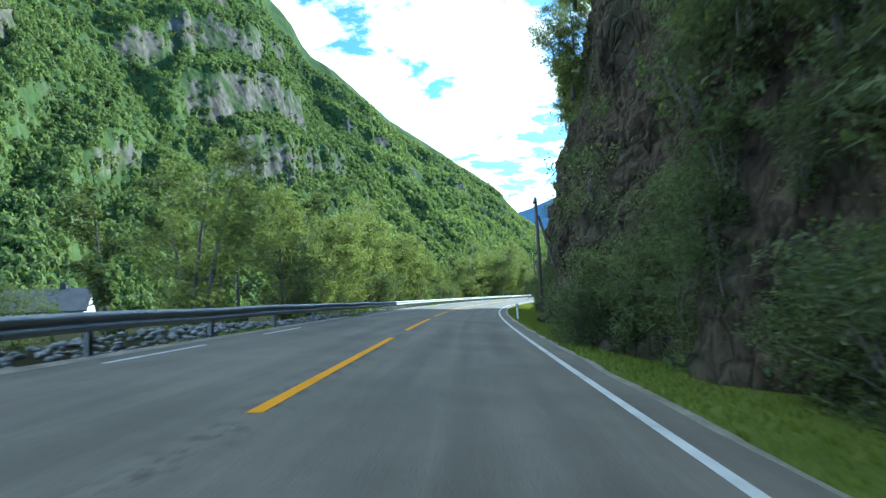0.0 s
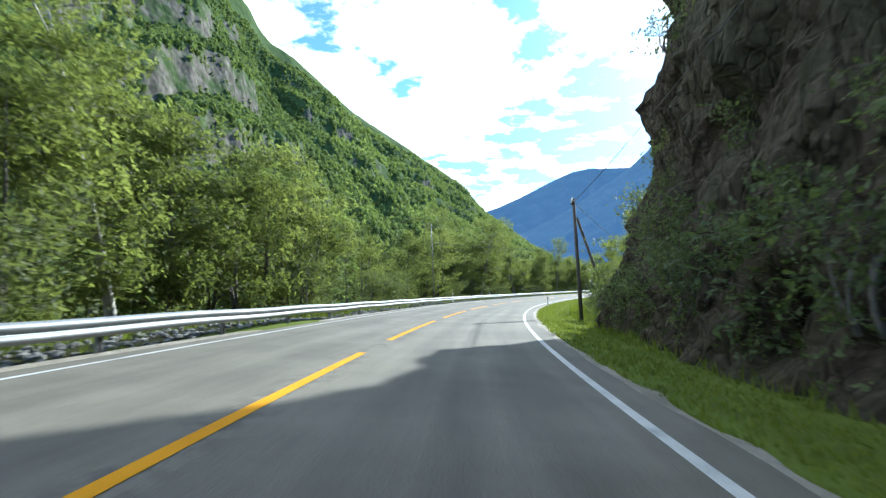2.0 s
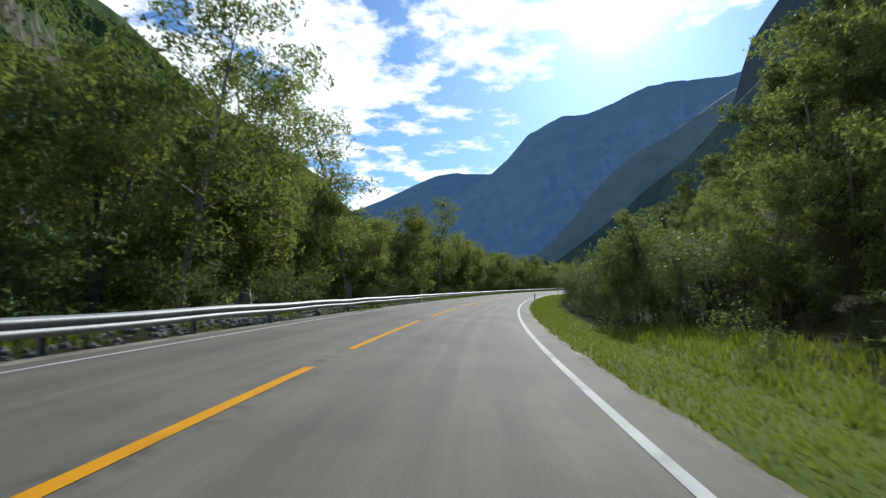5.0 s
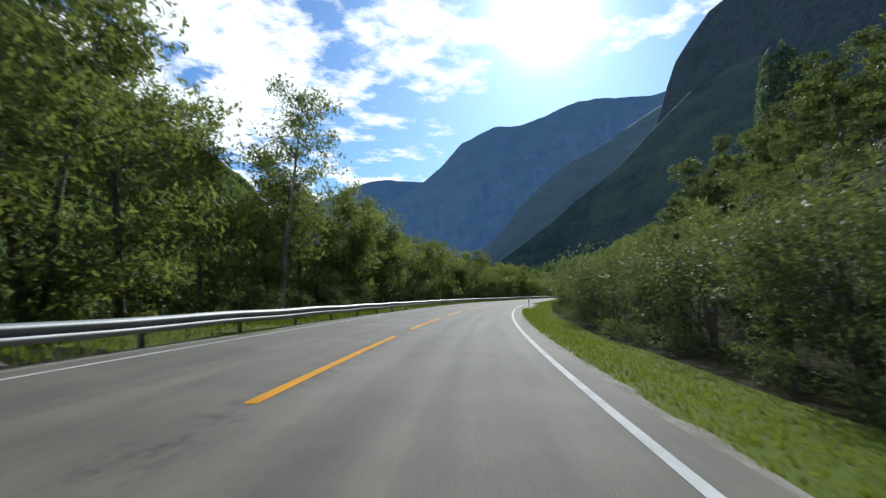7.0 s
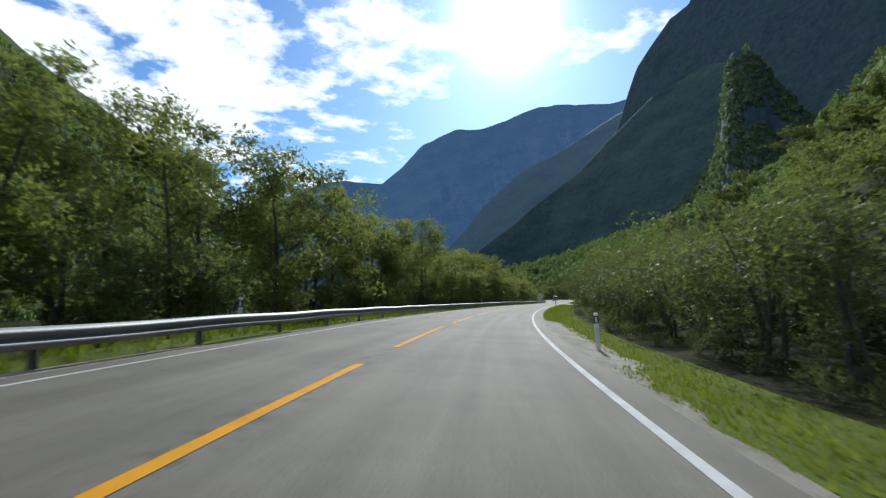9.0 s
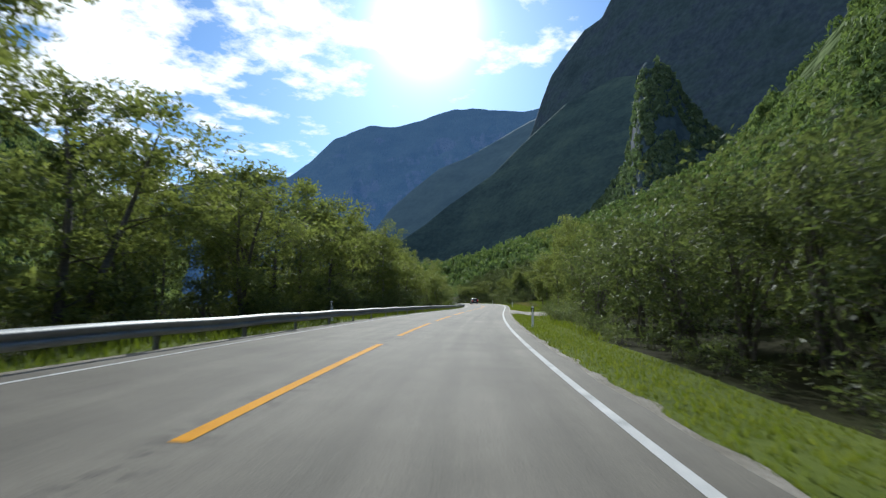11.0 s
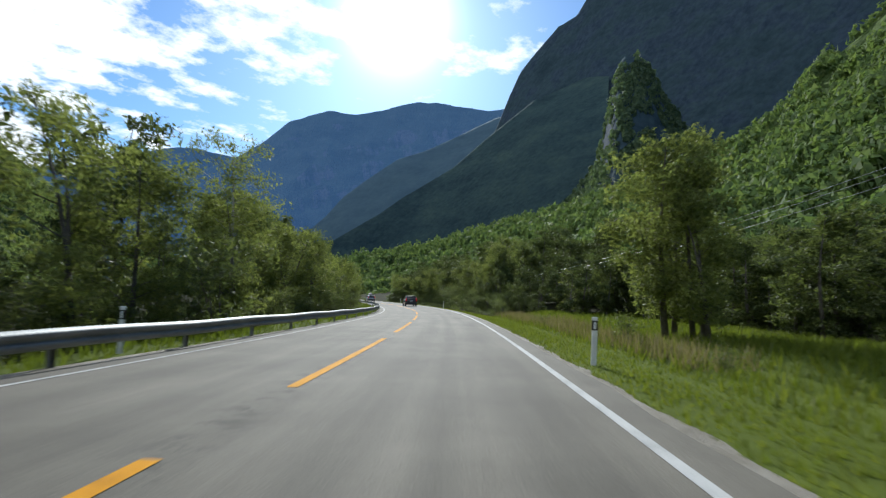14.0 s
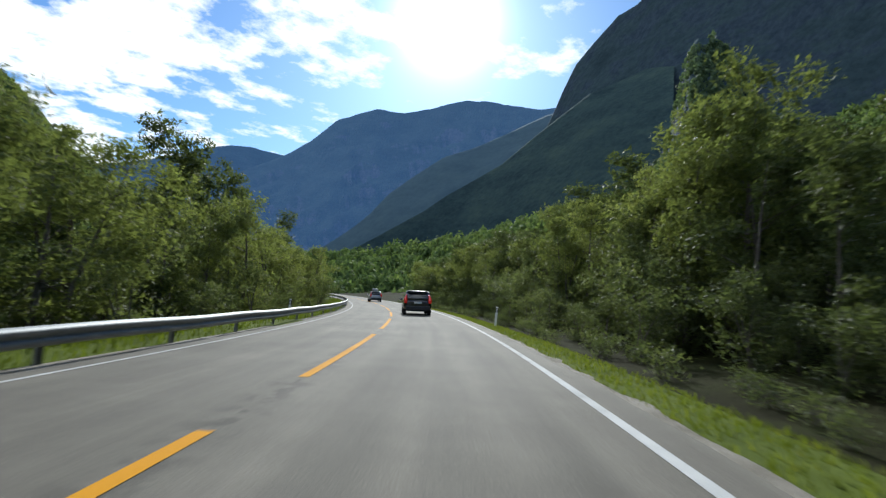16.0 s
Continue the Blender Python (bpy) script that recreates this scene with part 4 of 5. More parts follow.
while s < 266:
    tall = 1.0 + 0.2 * float(smooth(205, 240, s))
    plant(hazel, s, -6.7 - random.uniform(0, 0.9), random.uniform(0.68, 0.92) * tall)
    for q in (0.4, 1.9):
        plant(low, s + q, -5.3 - random.uniform(0, 0.9), random.uniform(0.35, 0.75))
    plant(hazel, s + 1.4, -9.6 - random.uniform(0, 1.6), random.uniform(0.75, 1.0) * tall)
    plant(alder if random.random() < 0.5 else back_tree, s + 2, -13 - random.uniform(0, 3), random.uniform(0.42, 0.62) * tall)
    if random.random() < 0.6:
        plant(back_tree, s + 3, -18 - random.uniform(0, 14), random.uniform(0.5, 0.8))
    s += random.uniform(2.6, 3.6)
# trees round the meadow
random.seed(22)
for s, lat, k in ((287, -8.8, 1.28), (279, -11.5, 0.85), (275, -12.5, 0.9), (296, -9.4, 1.2), (300, -12, 1.2), (303, -9.0, 1.15), (320.9, -8.1, 0.92), (321.8, -9.0, 0.84), (320.0, -8.9, 0.8), (318.6, -8.8, 0.6),
                  (363.6, -8.6, 0.98), (369, -9.5, 0.8), (352, -13, 0.5), (347, -14.5, 0.45), (341, -15.5, 0.45), (367, -12, 0.85), (374, -11, 0.75), (371, -14, 0.75)):
    plant(alder, s, lat, k)
places = []
s = 268.0
while s < 356:
    for a, c, low_k in ((17, 19.5, 0.5), (20, 24, 0.56), (25, 29, 0.62), (31, 38, 0.7)):
        k = low_k * random.uniform(0.9, 1.15) * (1.35 if s < 300 else 1)
        places.append((s + random.uniform(0, 2), -random.uniform(a, c), k, k * 1.35))
    s += random.uniform(2.3, 3.3)
thicket("meadow_wood", "dense dark wood along the far side of the meadow", places)
places = [(random.uniform(84, 255), -random.uniform(20, 70), random.uniform(0.5, 0.85), random.uniform(0.8, 1.2)) for k in range(150)]
places += [(random.uniform(104, 142), -random.uniform(18, 34), random.uniform(0.65, 0.9), random.uniform(0.9, 1.2)) for k in range(22)]
thicket("slope_wood", "green wood on the steep slope above the road", places)
for s, lat, k in ((288, -15, 1.2), (293.5, -14, 1.3), (299, -15.5, 1.35), (305, -14, 1.2), (296, -19, 1.3)):
    plant(back_tree, s, lat, k)
s = 262.0
while s < 292:
    plant(low, s, -random.uniform(5.6, 6.6), random.uniform(0.5, 0.9))
    plant(low, s + 0.6, -random.uniform(6.8, 8.4), random.uniform(0.7, 1.2))
    s += random.uniform(1.2, 1.9)
for s in (288.5, 292, 295.5, 299, 302.5):
    plant(bush, s, -random.uniform(9.5, 12), random.uniform(0.6, 0.9))
for s in (351, 354.5, 358, 361, 365, 369):
    plant(bush, s, -random.uniform(7.4, 9.5), random.uniform(0.7, 1.0))
s = 347.0
while s < 440:
    plant(alder if random.random() < 0.5 else back_tree, s, -random.uniform(7.4, 9.0), random.uniform(0.36, 0.5) if s < 358 else random.uniform(0.62, 0.82))
    plant(bush, s + 1, -random.uniform(5.0, 6.4), random.uniform(0.3, 0.55))
    for q in (0.2, 1.3):
        plant(low, s + q, -random.uniform(4.0, 5.0), random.uniform(0.35, 0.65))
    plant(bush, s + 0.4, -random.uniform(6.6, 8.0), random.uniform(0.6, 0.9) if s > 360 else random.uniform(0.4, 0.6))
    s += random.uniform(2.0, 2.8)
places = []
s = 345.0
while s < 446:
    for a, c, low_k in ((9.5, 11.5, 0.62), (12.5, 15, 0.72), (16, 20, 0.82), (21, 27, 0.95)):
        k = low_k * random.uniform(0.85, 1.12) * (0.62 if s < 366 else 1)
        places.append((s + random.uniform(0, 2), -random.uniform(a, c), k, k * 1.35))
    s += random.uniform(2.6, 3.4)
thicket("shaded_wood", "dense dark wood close beside the road", places)
plant(alder, 365.5, -9.6, 0.95)
# growth on and over the rock wall
random.seed(23)
s = -6.0
while s < 68:
    plant(bush, s, -random.uniform(5.2, 6.0) - (0.8 if s > 40 else 0), random.uniform(0.5, 0.72) if s < 16 else random.uniform(0.35, 0.6) if s < 42 else random.uniform(0.7, 1.05))
    ob = plant(back_tree if s < 36 else alder, s, -(11 + random.uniform(0, 2.5)), random.uniform(0.6, 0.9))
    ob.location.z = cliff_top(s) - 1.5
    for h in (2.0, 4.0, 6.0, 8.5, 11.0, 14.0):
        if random.random() < (0.95 if s < 12 else 0.2):
            q = s + random.uniform(-1.2, 1.2)
            ob = plant(bush if s < 20 and random.random() < 0.6 else low, q, cliff_face(q, h) + 0.25, 1.0)
            k = random.uniform(0.32, 0.52) if ob.name.startswith("roadside") else random.uniform(0.7, 1.4)
            ob.scale = (k, k, k)
            ob.location.z = h + float(ground_z(min(q, 52), -5)) - 0.7
    s += random.uniform(2.0, 3.2)
for s, lat, z, k in ((43, -8.3, 13.5, 0.6), (46, -8.2, 15.5, 0.65), (40, -8.4, 16, 0.75), (38, -8.2, 19, 0.7), (42, -7.8, 17, 0.6), (44.5, -7.6, 19, 0.7), (35, -7.9, 20.5, 0.7), (47, -9.6, 15.5, 0.45), (51, -10.0, 13.5, 0.45), (56, -10.4, 13.0, 0.45), (62, -10.2, 6.5, 0.5), (65, -9.8, 3.0, 0.7)):
    ob = plant(alder, s, lat, k)
    ob.location.z = z
# overhanging trees, mostly out of view, added to keep sky light off the rock
for s, lat, z, k in ((-5, -6.2, 9, 0.6), (-1, -6.4, 11, 0.65), (3, -6.0, 9.5, 0.6), (6, -6.3, 12, 0.7), (9.5, -6.0, 9, 0.55), (13, -6.2, 12.5, 0.65), (17, -6.4, 14, 0.7), (1, -6.0, 5.5, 0.5), (8, -6.1, 5.0, 0.45)):
    ob = plant(back_tree, s, lat, k)
    ob.location.z = z
for k in range(60):
    q = random.uniform(-2, 17)
    h = random.uniform(0.2, 11 if q < 12 else 3.0)
    ob = plant(bush, q, cliff_face(q, h) + 0.1, 1.0)
    ob.scale = [random.uniform(0.4, 0.65)] * 3
    ob.location.z = h + float(ground_z(q, -5)) - 0.9
# trees that climb the end of the rock wall
random.seed(24)
for k in range(18):
    q, h = random.uniform(68, 80), random.uniform(1, 12)
    ob = plant(alder if k % 3 == 0 else back_tree, q, cliff_face(q, h) - 0.7, random.uniform(0.36, 0.52))
    ob.location.z = h + float(ground_z(52, -5)) - 0.8
for s in np.arange(12, 66, 1.7):
    plant(low, float(s), -random.uniform(4.7, 5.3) - 0.7 * float(smooth(22, 40, s)), random.uniform(0.4, 0.75))
for s in np.arange(68, 330, 9.0):
    plant(low, float(s) + random.uniform(-3, 3), -random.uniform(4.8, 6.8), random.uniform(0.5, 1.0))


# ---------------------------------------------------------------- grass on the verges
def grass(name, s0, s1, l0, l1, count, height, label, seed, keep=None):
    rng = np.random.default_rng(seed)
    s = rng.uniform(s0, s1, count)
    l = l0 + (l1 - l0) * rng.random(count)
    if keep is not None:
        ok = keep(s, l)
        s, l = s[ok], l[ok]
    x, y = plan(s, l)
    p = np.stack([x, y, ground_z(s, l) - 0.03], 1)
    n = len(p)
    t = rng.uniform(0, 6.28, n)
    w = np.stack([np.cos(t), np.sin(t), 0 * t], 1) * rng.uniform(0.012, 0.035, (n, 1))
    h = height * rng.uniform(0.4, 1.3, (n, 1))
    bend = np.stack([np.cos(t * 3), np.sin(t * 3), 0 * t], 1) * h * rng.uniform(0.1, 0.6, (n, 1))
    up = np.array([[0, 0, 1.0]])
    v = np.stack([p - w, p + w, p + bend + up * h], 1).reshape(-1, 3)
    f = [(3 * i, 3 * i + 1, 3 * i + 2) for i in range(n)]
    return tagged(new(name, pydata(name, v, f, M["grass"])), label, "grass", kind="stuff")


grass("verge_grass", 0, 420, -4.9, -2.3, 150000, 0.1, "short bright green grass on the verge", 3, keep=lambda s, l: ~((s > 276) & (s < 288) & (l > -5.0)) & ~((s > 350) & (l < -3.7)) & ~((s > 196) & (s < 216) & (l > -2.95)))
grass("tall_grass", 40, 420, -9.5, -4.6, 75000, 0.34, "tall green summer grass behind the mown verge", 13, keep=lambda s, l: ~((s > 274) & (s < 290) & (l > -6.0)) & (s < 346) & ~((s > 124) & (s < 290) & (l < -5.4)) & ~((s > 124) & (s < 250)))
grass("barrier_grass", 30, 440, 6.1, 8.6, 34000, 0.26, "rough grass under the crash barrier", 4, keep=lambda s, l: (s > 150) | (l > 7.2) | (np.sin(s * 1.7) * np.sin(s * 0.43 + l) > 0.45))


def stone_bank(s0, s1, l0, l1, count):
    """Broken pale stones on the bank below the crash barrier."""
    rng = np.random.default_rng(77)
    bm = bmesh.new()
    bmesh.ops.create_icosphere(bm, subdivisions=1, radius=1.0)
    unit = np.array([v.co[:] for v in bm.verts])
    tris = np.array([[v.index for v in f.verts] for f in bm.faces])
    bm.free()
    V, F = [], []
    for k in range(count):
        s, l = rng.uniform(s0, s1), rng.uniform(l0, l1)
        x, y = plan(s, l)
        r = rng.uniform(0.03, 0.11) * np.array([1, 1, 0.7]) * rng.uniform(0.7, 1.3, 3)
        V.append(unit * rng.uniform(0.75, 1.2, (len(unit), 1)) * r + np.array([float(x), float(y), float(ground_z(s, l)) + 0.02]))
        F.append(tris + k * len(unit))
    me = pydata("stone_bank", np.concatenate(V), np.concatenate(F).tolist(), M["stone"])
    return tagged(new("stone_bank", me), "pale broken stones on the bank below the barrier", "stones", kind="stuff")


stone_bank(-8, 150, 6.15, 7.6, 4200)
grass("meadow_grass", 290, 350, -18, -8.0, 25000, 0.35, "bright green meadow grass", 5)


# ---------------------------------------------------------------- poles, wires, marker posts
def utility_pole(s, lat, height, brace=True):
    root = tagged(new("utility_pole"), "weathered wooden power pole with a leaning brace", "utility pole", "power poles")
    root.matrix_basis = Matrix.Translation(spot(s, lat)) @ pose(0, 0, 0, 0, 0, math.degrees(heading(s)))
    bm = bmesh.new()
    tube(bm, [(0, 0, -0.5), (0, 0, height * 0.5), (0, 0, height)], [0.115, 0.105, 0.085], 12)
    part("pole", bm, M["pole_wood"], root)
    if brace:
        bm = bmesh.new()
        tube(bm, [(1.9, 0.6, -0.4), (0.13, 0.05, height - 1.1)], [0.095, 0.075], 10)
        part("brace", bm, M["pole_wood"], root)
    bm = bmesh.new()
    box(bm, (0.09, 0.9, 0.09), (-0.08, 0, height - 0.25), 0.01)
    part("crossarm", bm, M["pole_wood"], root)
    for k in (-0.38, 0, 0.38):
        bm = bmesh.new()
        tube(bm, [(-0.08, k, height - 0.2), (-0.08, k, height - 0.1), (-0.08, k, height - 0.06), (-0.08, k, height + 0.02)], [0.02, 0.045, 0.03, 0.04], 8)
        part("insulator", bm, M["plastic_white"], root)
    return root


def wire(a, b, sag, r=0.008, mat="wire_dark"):
    pts = [tuple(Vector(a).lerp(Vector(b), u) - Vector((0, 0, sag * 4 * u * (1 - u)))) for u in np.linspace(0, 1, 18)]
    bm = bmesh.new()
    tube(bm, pts, [r] * 18, 5)
    me = bpy.data.meshes.new("power_line")
    bm.to_mesh(me)
    bm.free()
    me.materials.append(M[mat])
    return tagged(new("power_line", me), "thin grey overhead power line", "wire", "power lines")


utility_pole(32.0, -4.1, 7.5)
utility_pole(70.8, -4.8, 7.0)
utility_pole(108.3, -12.9, 7.4, False)


def marker_post(s, lat, height=0.95):
    root = tagged(new("marker_post"), "white plastic road marker post with black band", "marker post", "marker posts")
    root.matrix_basis = Matrix.Translation(spot(s, lat)) @ pose(0, 0, 0, random.uniform(-2, 2), random.uniform(-2, 2), math.degrees(heading(s)))
    bm = bmesh.new()
    box(bm, (0.11, 0.045, height + 0.2), (0, 0, height / 2 - 0.1), 0.012)
    part("shaft", bm, M["plastic_white"], root)
    bm = bmesh.new()
    box(bm, (0.116, 0.05, 0.2), (0, 0, height - 0.17), 0.01)
    part("band", bm, M["black"], root, "black band")
    bm = bmesh.new()
    box(bm, (0.05, 0.056, 0.14), (0, 0, height - 0.17), 0.004)
    part("reflector", bm, M["plastic_white"], root, "pale reflector")
    return root


for s, lat in ((30.6, -2.55), (92.0, -2.6), (145, -2.7), (199.3, -2.75), (255, -2.8), (311, -2.75), (374, -3.1), (415, -2.8)):
    marker_post(s, lat)
for s in (92.0, 145, 199.3, 255, 311, 374):
    marker_post(s, 6.75)


def plain_pole(s, lat, height, r, label):
    bm = bmesh.new()
    tube(bm, [(0, 0, -0.6), (0, 0, height * 0.5), (0, 0, height)], [r, r * 0.9, r * 0.75], 10)
    root = tagged(new("pole"), label, "pole")
    root.location = spot(s, lat)
    part("shaft", bm, M["post"], root)
    bm = bmesh.new()
    tube(bm, [(0, 0, height - 0.01), (0, 0, height + 0.05)], [r * 0.95, r * 0.6], 10)
    part("cap", bm, M["black"], root)
    return root


plain_pole(92.5, 8.8, 8.6, 0.06, "slim grey metal pole behind the crash barrier")


def at(s, lat, z):
    x, y = plan(s, lat)
    return Vector((float(x), float(y), z))


for k in (-0.36, 0.0, 0.36):
    wire(at(32 + k, -4.1, 6.95), at(70.8 + k, -4.8, 6.2), 0.5, 0.005)
    wire(at(-20 + k, -4.6, 8.5), at(32 + k, -4.1, 6.95), 0.6)
    wire(at(70.8 + k, -4.8, 6.2), Vector((25.5 + k, 104.5, 6.3)), 0.3, 0.006)
    wire(Vector((1.25 + 0.3 * k, 94.1 + k, 6.65)), Vector((25.5 + 0.3 * k, 104.5 + k, 5.6)), 0.25, 0.008)
for k in (0.0, 0.35, 0.9):
    wire(at(319, -23.5 - k, 10.2 - k * 0.6), at(371, -9.5 - k, 3.9 - k * 0.4), 1.0, 0.013, "wire")


# ---------------------------------------------------------------- gravel lay-by and tall seeding grass
def layby_edge(s, j):
    open_ = float(smooth(275.5, 279.5, s) * smooth(289, 284, s))
    return (-3.2, -2.0, -0.9, 0)[j] * open_ + (0.22 * math.sin(s * 2.3 + j) + 0.16 * math.sin(s * 5.9 + 2 * j)) * (j < 3) * (0.25 + open_)


mesh_part("gravel_layby", strip("gravel_layby", 274, 290, [-2.6, -2.5, -2.4, -2.06], [0.035, 0.045, 0.05, -0.004], M["gravel"], 0.4, z=lambda s, l: ground_z(s, l) if l < -2.3 else road_z(s, l), edge=layby_edge), road, "pale gravel lay-by beside the road")
mesh_part("gravel_track", strip("gravel_track", -40, 36, [9.0, 10.2, 11.6], 0.02, M["gravel"], 1.0, z=ground_z), ground, "pale gravel track below the road")
M["seed"] = leaf_material("seeding_grass", (0.13, 0.12, 0.06), (0.2, 0.17, 0.11), (0.28, 0.23, 0.17), 0.4)
M["grass"], keep_grass = M["seed"], M["grass"]
grass("seeding_grass", 312, 352, -6.8, -5.0, 5000, 0.5, "tall pinkish seeding grass along the meadow", 8)
M["grass"] = keep_grass


# ---------------------------------------------------------------- vehicles
def paint(name, c, rough=0.25, metal=0.0, coat=0.6):
    m = material(name, [(0.35, tuple(v * 0.85 for v in c)), (0.65, c)], 1.5, 60.0, rough, 0.0, metal=metal)
    m.node_tree.nodes["Principled BSDF"].inputs["Coat Weight"].default_value = coat
    return m


M["car_black"] = paint("black_car_paint", (0.012, 0.012, 0.014))
M["car_silver"] = paint("silver_car_paint", (0.48, 0.49, 0.5), 0.3, 0.5)
M["tyre"] = material("tyre_rubber", [(0.3, (0.012, 0.012, 0.012)), (0.7, (0.03, 0.03, 0.03))], 5, 40, 0.85, 0.2)
M["rim"] = paint("alloy", (0.45, 0.45, 0.46), 0.35, 0.8)
M["dark_glass"] = paint("tinted_window_glass", (0.015, 0.018, 0.02), 0.06, 0.0, 1.0)
M["red_lamp"] = paint("red_lamp_lens", (0.5, 0.012, 0.01), 0.15, 0.0, 1.0)
M["red_lamp"].node_tree.nodes["Principled BSDF"].inputs["Emission Color"].default_value = (1, 0.04, 0.02, 1)
M["red_lamp"].node_tree.nodes["Principled BSDF"].inputs["Emission Strength"].default_value = 0.12
M["plate"] = paint("number_plate_white", (0.7, 0.7, 0.68), 0.4)


def loft(bm, sections):
    """A skin through sections of equal length, closed at both ends."""
    rings = [[bm.verts.new(p) for p in sec] for sec in sections]
    n = len(rings[0])
    for a, b in zip(rings, rings[1:]):
        for k in range(n):
            f = bm.faces.new((a[k], a[(k + 1) % n], b[(k + 1) % n], b[k]))
            f.smooth = True
    bm.faces.new(rings[0][::-1])
    bm.faces.new(rings[-1])
    bmesh.ops.recalc_face_normals(bm, faces=bm.faces[:])


def ring(y, w, z0, z1, n=20, p=4.0, tuck=0.0):
    """A rounded-box section across the car; tuck draws the top in."""
    out = []
    for k in range(n):
        a = 2 * math.pi * (k + 0.5) / n
        c, s_ = math.cos(a), math.sin(a)
        x = math.copysign(abs(c) ** (2 / p), c) * w
        z = math.copysign(abs(s_) ** (2 / p), s_)
        out.append((x * (1 - tuck * max(0, z)), y, (z0 + z1) / 2 + z * (z1 - z0) / 2))
    return out


def car(label, colour, s, lat, length=4.6, width=1.86, height=1.6, box_on_roof=False):
    root = tagged(new("car"), label, "car", "cars on the road")
    x, y = plan(s, lat)
    root.matrix_basis = Matrix.Translation((float(x), float(y), float(road_z(s, lat)))) @ pose(0, 0, 0, 0, -math.degrees(float(lean(s))), math.degrees(float(heading(s))))
    L, W, H = length / 2, width / 2, height
    bm = bmesh.new()
    loft(bm, [ring(-L, W * 0.8, 0.42, 0.86), ring(-L + 0.08, W * 0.93, 0.3, 0.98), ring(-L + 0.35, W, 0.24, 1.04, tuck=0.04), ring(-L * 0.4, W, 0.22, 1.0, tuck=0.04), ring(L * 0.3, W, 0.22, 0.97, tuck=0.05),
              ring(L * 0.55, W * 0.98, 0.24, 0.93, tuck=0.06), ring(L * 0.86, W * 0.9, 0.28, 0.82, tuck=0.08), ring(L, W * 0.66, 0.36, 0.66)])
    body = part("body", bm, colour, root)
    bm = bmesh.new()
    loft(bm, [ring(-L + 0.12, W * 0.8, 0.9, 1.1, p=5, tuck=0.1), ring(-L + 0.42, W * 0.9, 0.9, H - 0.12, p=5, tuck=0.2), ring(-L + 0.75, W * 0.92, 0.9, H - 0.03, p=5, tuck=0.22),
              ring(0.1, W * 0.92, 0.9, H - 0.02, p=5, tuck=0.22), ring(L * 0.3, W * 0.9, 0.88, H - 0.14, p=5, tuck=0.2), ring(L * 0.62, W * 0.85, 0.86, 0.98, p=5, tuck=0.05)])
    part("cabin_glass", bm, M["dark_glass"], root, "dark tinted windows")
    bm = bmesh.new()
    loft(bm, [ring(-L + 0.36, W * 0.7, H - 0.1, H - 0.04, p=6), ring(-L + 0.6, W * 0.74, H - 0.07, H + 0.005, p=6), ring(0, W * 0.75, H - 0.06, H + 0.02, p=6), ring(L * 0.22, W * 0.72, H - 0.13, H - 0.04, p=6)])
    part("roof", bm, colour, root)
    for sx in (-1, 1):
        bm = bmesh.new()
        tube(bm, [(sx * W * 0.9, -L + 0.22, 0.98), (sx * W * 0.82, -L + 0.42, 1.28), (sx * W * 0.72, -L + 0.62, H - 0.06)], [0.09, 0.075, 0.06], 8)
        part("pillar", bm, colour, root)
        bm = bmesh.new()
        tube(bm, [(sx * W * 0.86, -L + 0.05, 0.78), (sx * W * 0.87, -L + 0.07, 1.0), (sx * W * 0.84, -L + 0.2, 1.2), (sx * W * 0.8, -L + 0.36, 1.36)], [0.1, 0.12, 0.07, 0.04], 8)
        part("tail_lamp", bm, M["red_lamp"], root, "tall red tail lamp")
        bm = bmesh.new()
        box(bm, (0.2, 0.1, 0.14), (sx * (W + 0.1), L * 0.32, 1.02), 0.03)
        part("door_mirror", bm, colour, root)
        for fy in (-L + 0.85, L - 0.9):
            bm = bmesh.new()
            prof = [(0.2, -0.1), (0.31, -0.11), (0.335, -0.07), (0.34, 0.0), (0.335, 0.07), (0.31, 0.11), (0.2, 0.1)]
            rings = [[bm.verts.new((sx * (W - 0.11) + o, fy + r * math.cos(a), 0.34 + r * math.sin(a))) for r, o in prof] for a in (2 * math.pi * k / 20 for k in range(20))]
            for i in range(20):
                for j in range(len(prof) - 1):
                    bm.faces.new((rings[i][j], rings[i][j + 1], rings[(i + 1) % 20][j + 1], rings[(i + 1) % 20][j])).smooth = True
            bmesh.ops.recalc_face_normals(bm, faces=bm.faces[:])
            tyre = part("wheel", bm, M["tyre"], root, "black rubber tyre")
            bm = bmesh.new()
            tube(bm, [(sx * (W - 0.14), fy, 0.34), (sx * (W - 0.04), fy, 0.34)], [0.21, 0.2], 16)
            part("rim", bm, M["rim"], tyre, "grey alloy rim")
    bm = bmesh.new()
    box(bm, (W * 1.76, 0.16, 0.3), (0, -L + 0.02, 0.46), 0.05)
    part("rear_bumper", bm, M["black"], root, "black plastic bumper")
    bm = bmesh.new()
    box(bm, (0.52, 0.02, 0.11), (0, -L - 0.025, 0.82), 0.006)
    part("number_plate", bm, M["plate"], root, "plain white plate")
    bm = bmesh.new()
    box(bm, (W * 1.3, 0.22, 0.03), (0, -L + 0.4, H - 0.02), 0.01)
    part("roof_spoiler", bm, colour, root)
    if box_on_roof:
        carrier = tagged(new("roof_box"), "grey plastic luggage box on a car roof", "roof box")
        carrier.matrix_basis = root.matrix_basis @ Matrix.Translation((0, -0.2, H + 0.02))
        bm = bmesh.new()
        loft(bm, [ring(-0.85, 0.3, 0.12, 0.34), ring(-0.75, 0.42, 0.07, 0.42), ring(0.2, 0.43, 0.07, 0.44), ring(0.75, 0.36, 0.08, 0.36), ring(0.95, 0.2, 0.12, 0.22)])
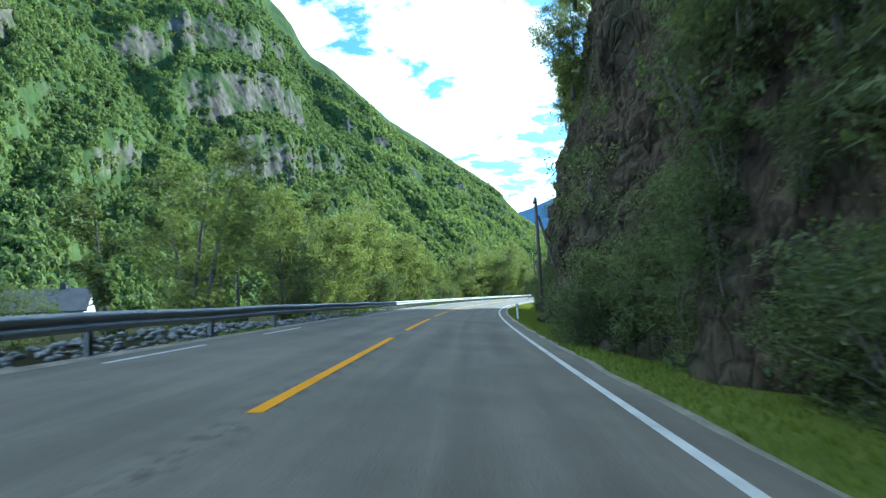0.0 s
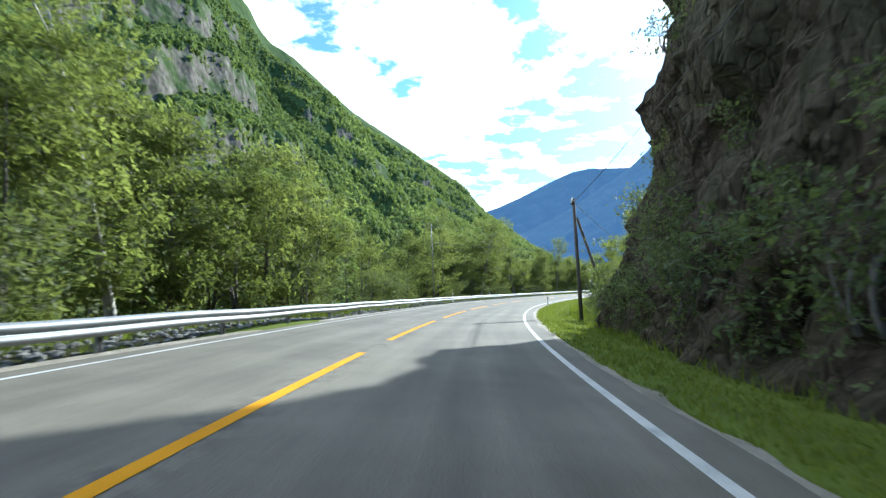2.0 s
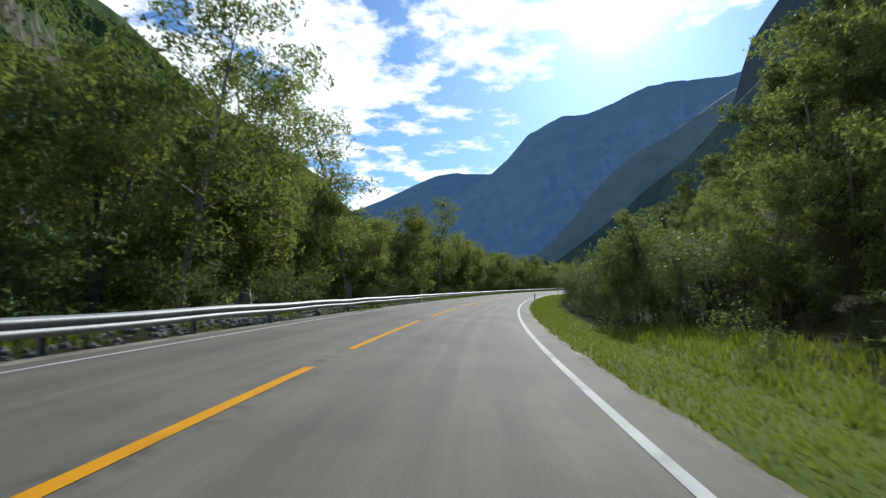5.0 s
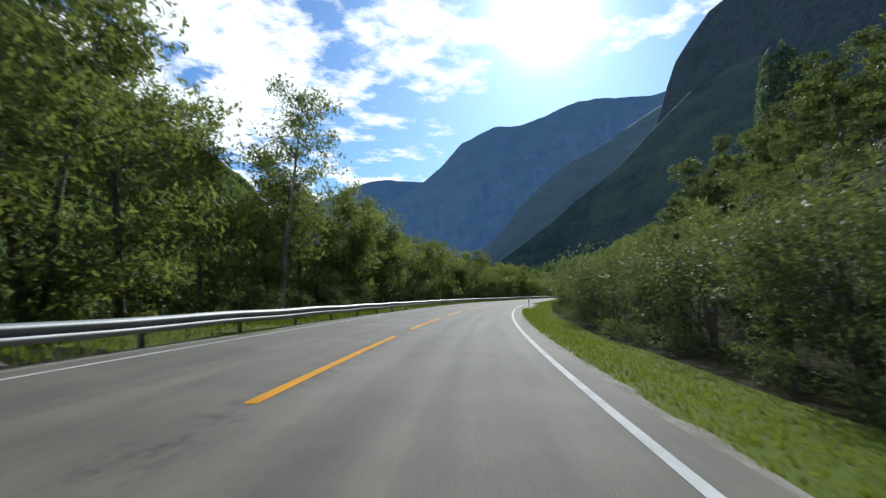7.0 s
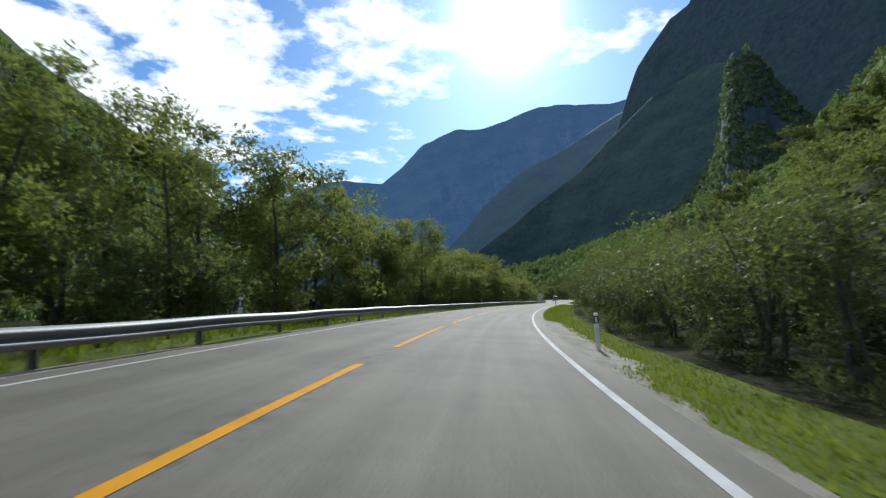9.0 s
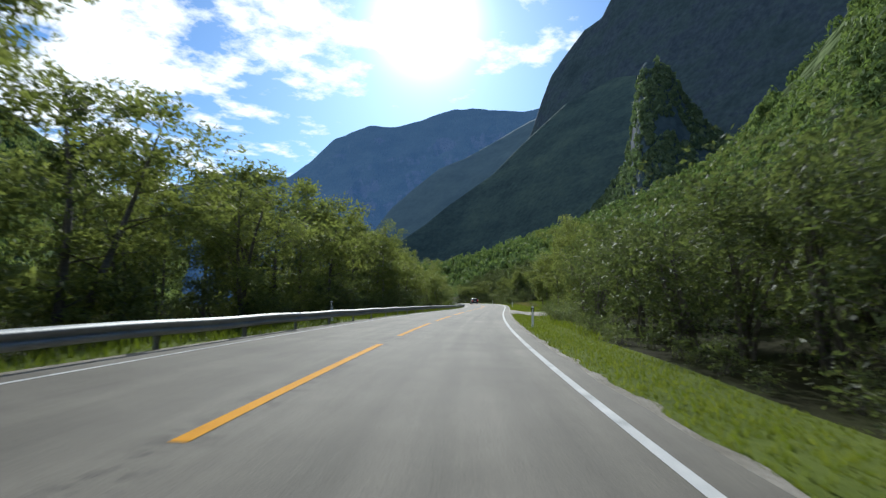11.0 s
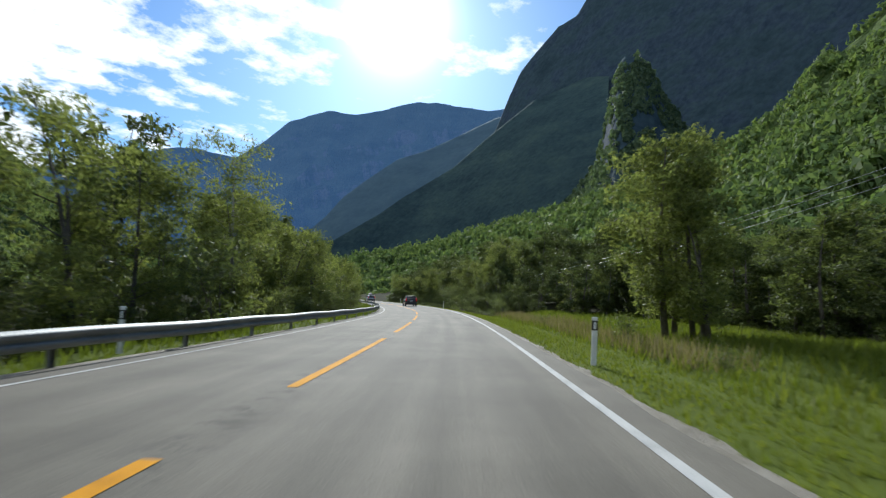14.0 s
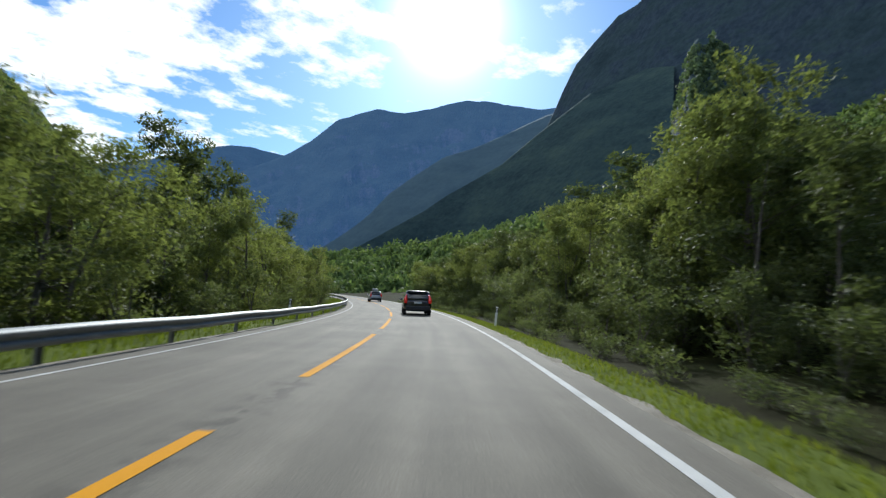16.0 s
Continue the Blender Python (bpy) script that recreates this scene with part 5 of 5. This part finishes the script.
        part("shell", bm, M["rim"], carrier)
        for yy in (-0.45, 0.4):
            bm = bmesh.new()
            box(bm, (1.2, 0.06, 0.05), (0, yy, 0.04), 0.01)
            part("roof_bar", bm, M["black"], carrier)
    return root


car("black estate car with tall red tail lamps on the road", M["car_black"], 385.5, 0.35)
car("silver family car carrying a luggage box on its roof", M["car_silver"], 431.0, 1.2, 4.4, 1.8, 1.55, True)


# ---------------------------------------------------------------- a white farmhouse across the river flat
M["boards"] = material("white_painted_boards", [(0.3, (0.6, 0.6, 0.58)), (0.7, (0.78, 0.78, 0.76))], 0.8, 12, 0.7, 0.2)
M["slates"] = material("dark_roof_slates", [(0.3, (0.05, 0.05, 0.055)), (0.7, (0.12, 0.12, 0.125))], 1.0, 9, 0.7, 0.4)


def house(s, lat, turn):
    root = tagged(new("farmhouse"), "small white wooden farmhouse with a dark roof", "house")
    p = at(s, lat, -2.6)
    root.matrix_basis = Matrix.Translation(p) @ pose(0, 0, 0, 0, 0, turn)
    bm = bmesh.new()
    box(bm, (9, 7, 4.4), (0, 0, 2.2), 0.04)
    v = [bm.verts.new(q) for q in ((-4.5, -3.5, 4.4), (-4.5, 3.5, 4.4), (-4.5, 0, 7.2), (4.5, -3.5, 4.4), (4.5, 3.5, 4.4), (4.5, 0, 7.2))]
    bm.faces.new(v[:3])
    bm.faces.new(v[3:][::-1])
    part("wall", bm, M["boards"], root)
    roof = None
    for sy in (-1, 1):
        bm = bmesh.new()
        box(bm, (9.8, 4.9, 0.16), (0, sy * 2.05, 5.75), 0.02, Matrix.Rotation(-sy * math.atan2(2.8, 3.5), 4, "X"))
        roof = part("roof", bm, M["slates"], root)
    bm = bmesh.new()
    box(bm, (0.7, 0.7, 1.5), (1.5, 0, 7.3), 0.03)
    part("chimney", bm, M["slates"], roof)
    for sy in (-1, 1):
        for x in (-3, 0, 3):
            bm = bmesh.new()
            box(bm, (1.1, 0.1, 1.3), (x, sy * 3.52, 2.3), 0.02)
            w = part("window", bm, M["boards"], root)
            bm = bmesh.new()
            box(bm, (0.9, 0.1, 1.1), (x, sy * 3.54, 2.3), 0.01)
            part("pane", bm, M["dark_glass"], w)
    return root


house(60, 58, 25)
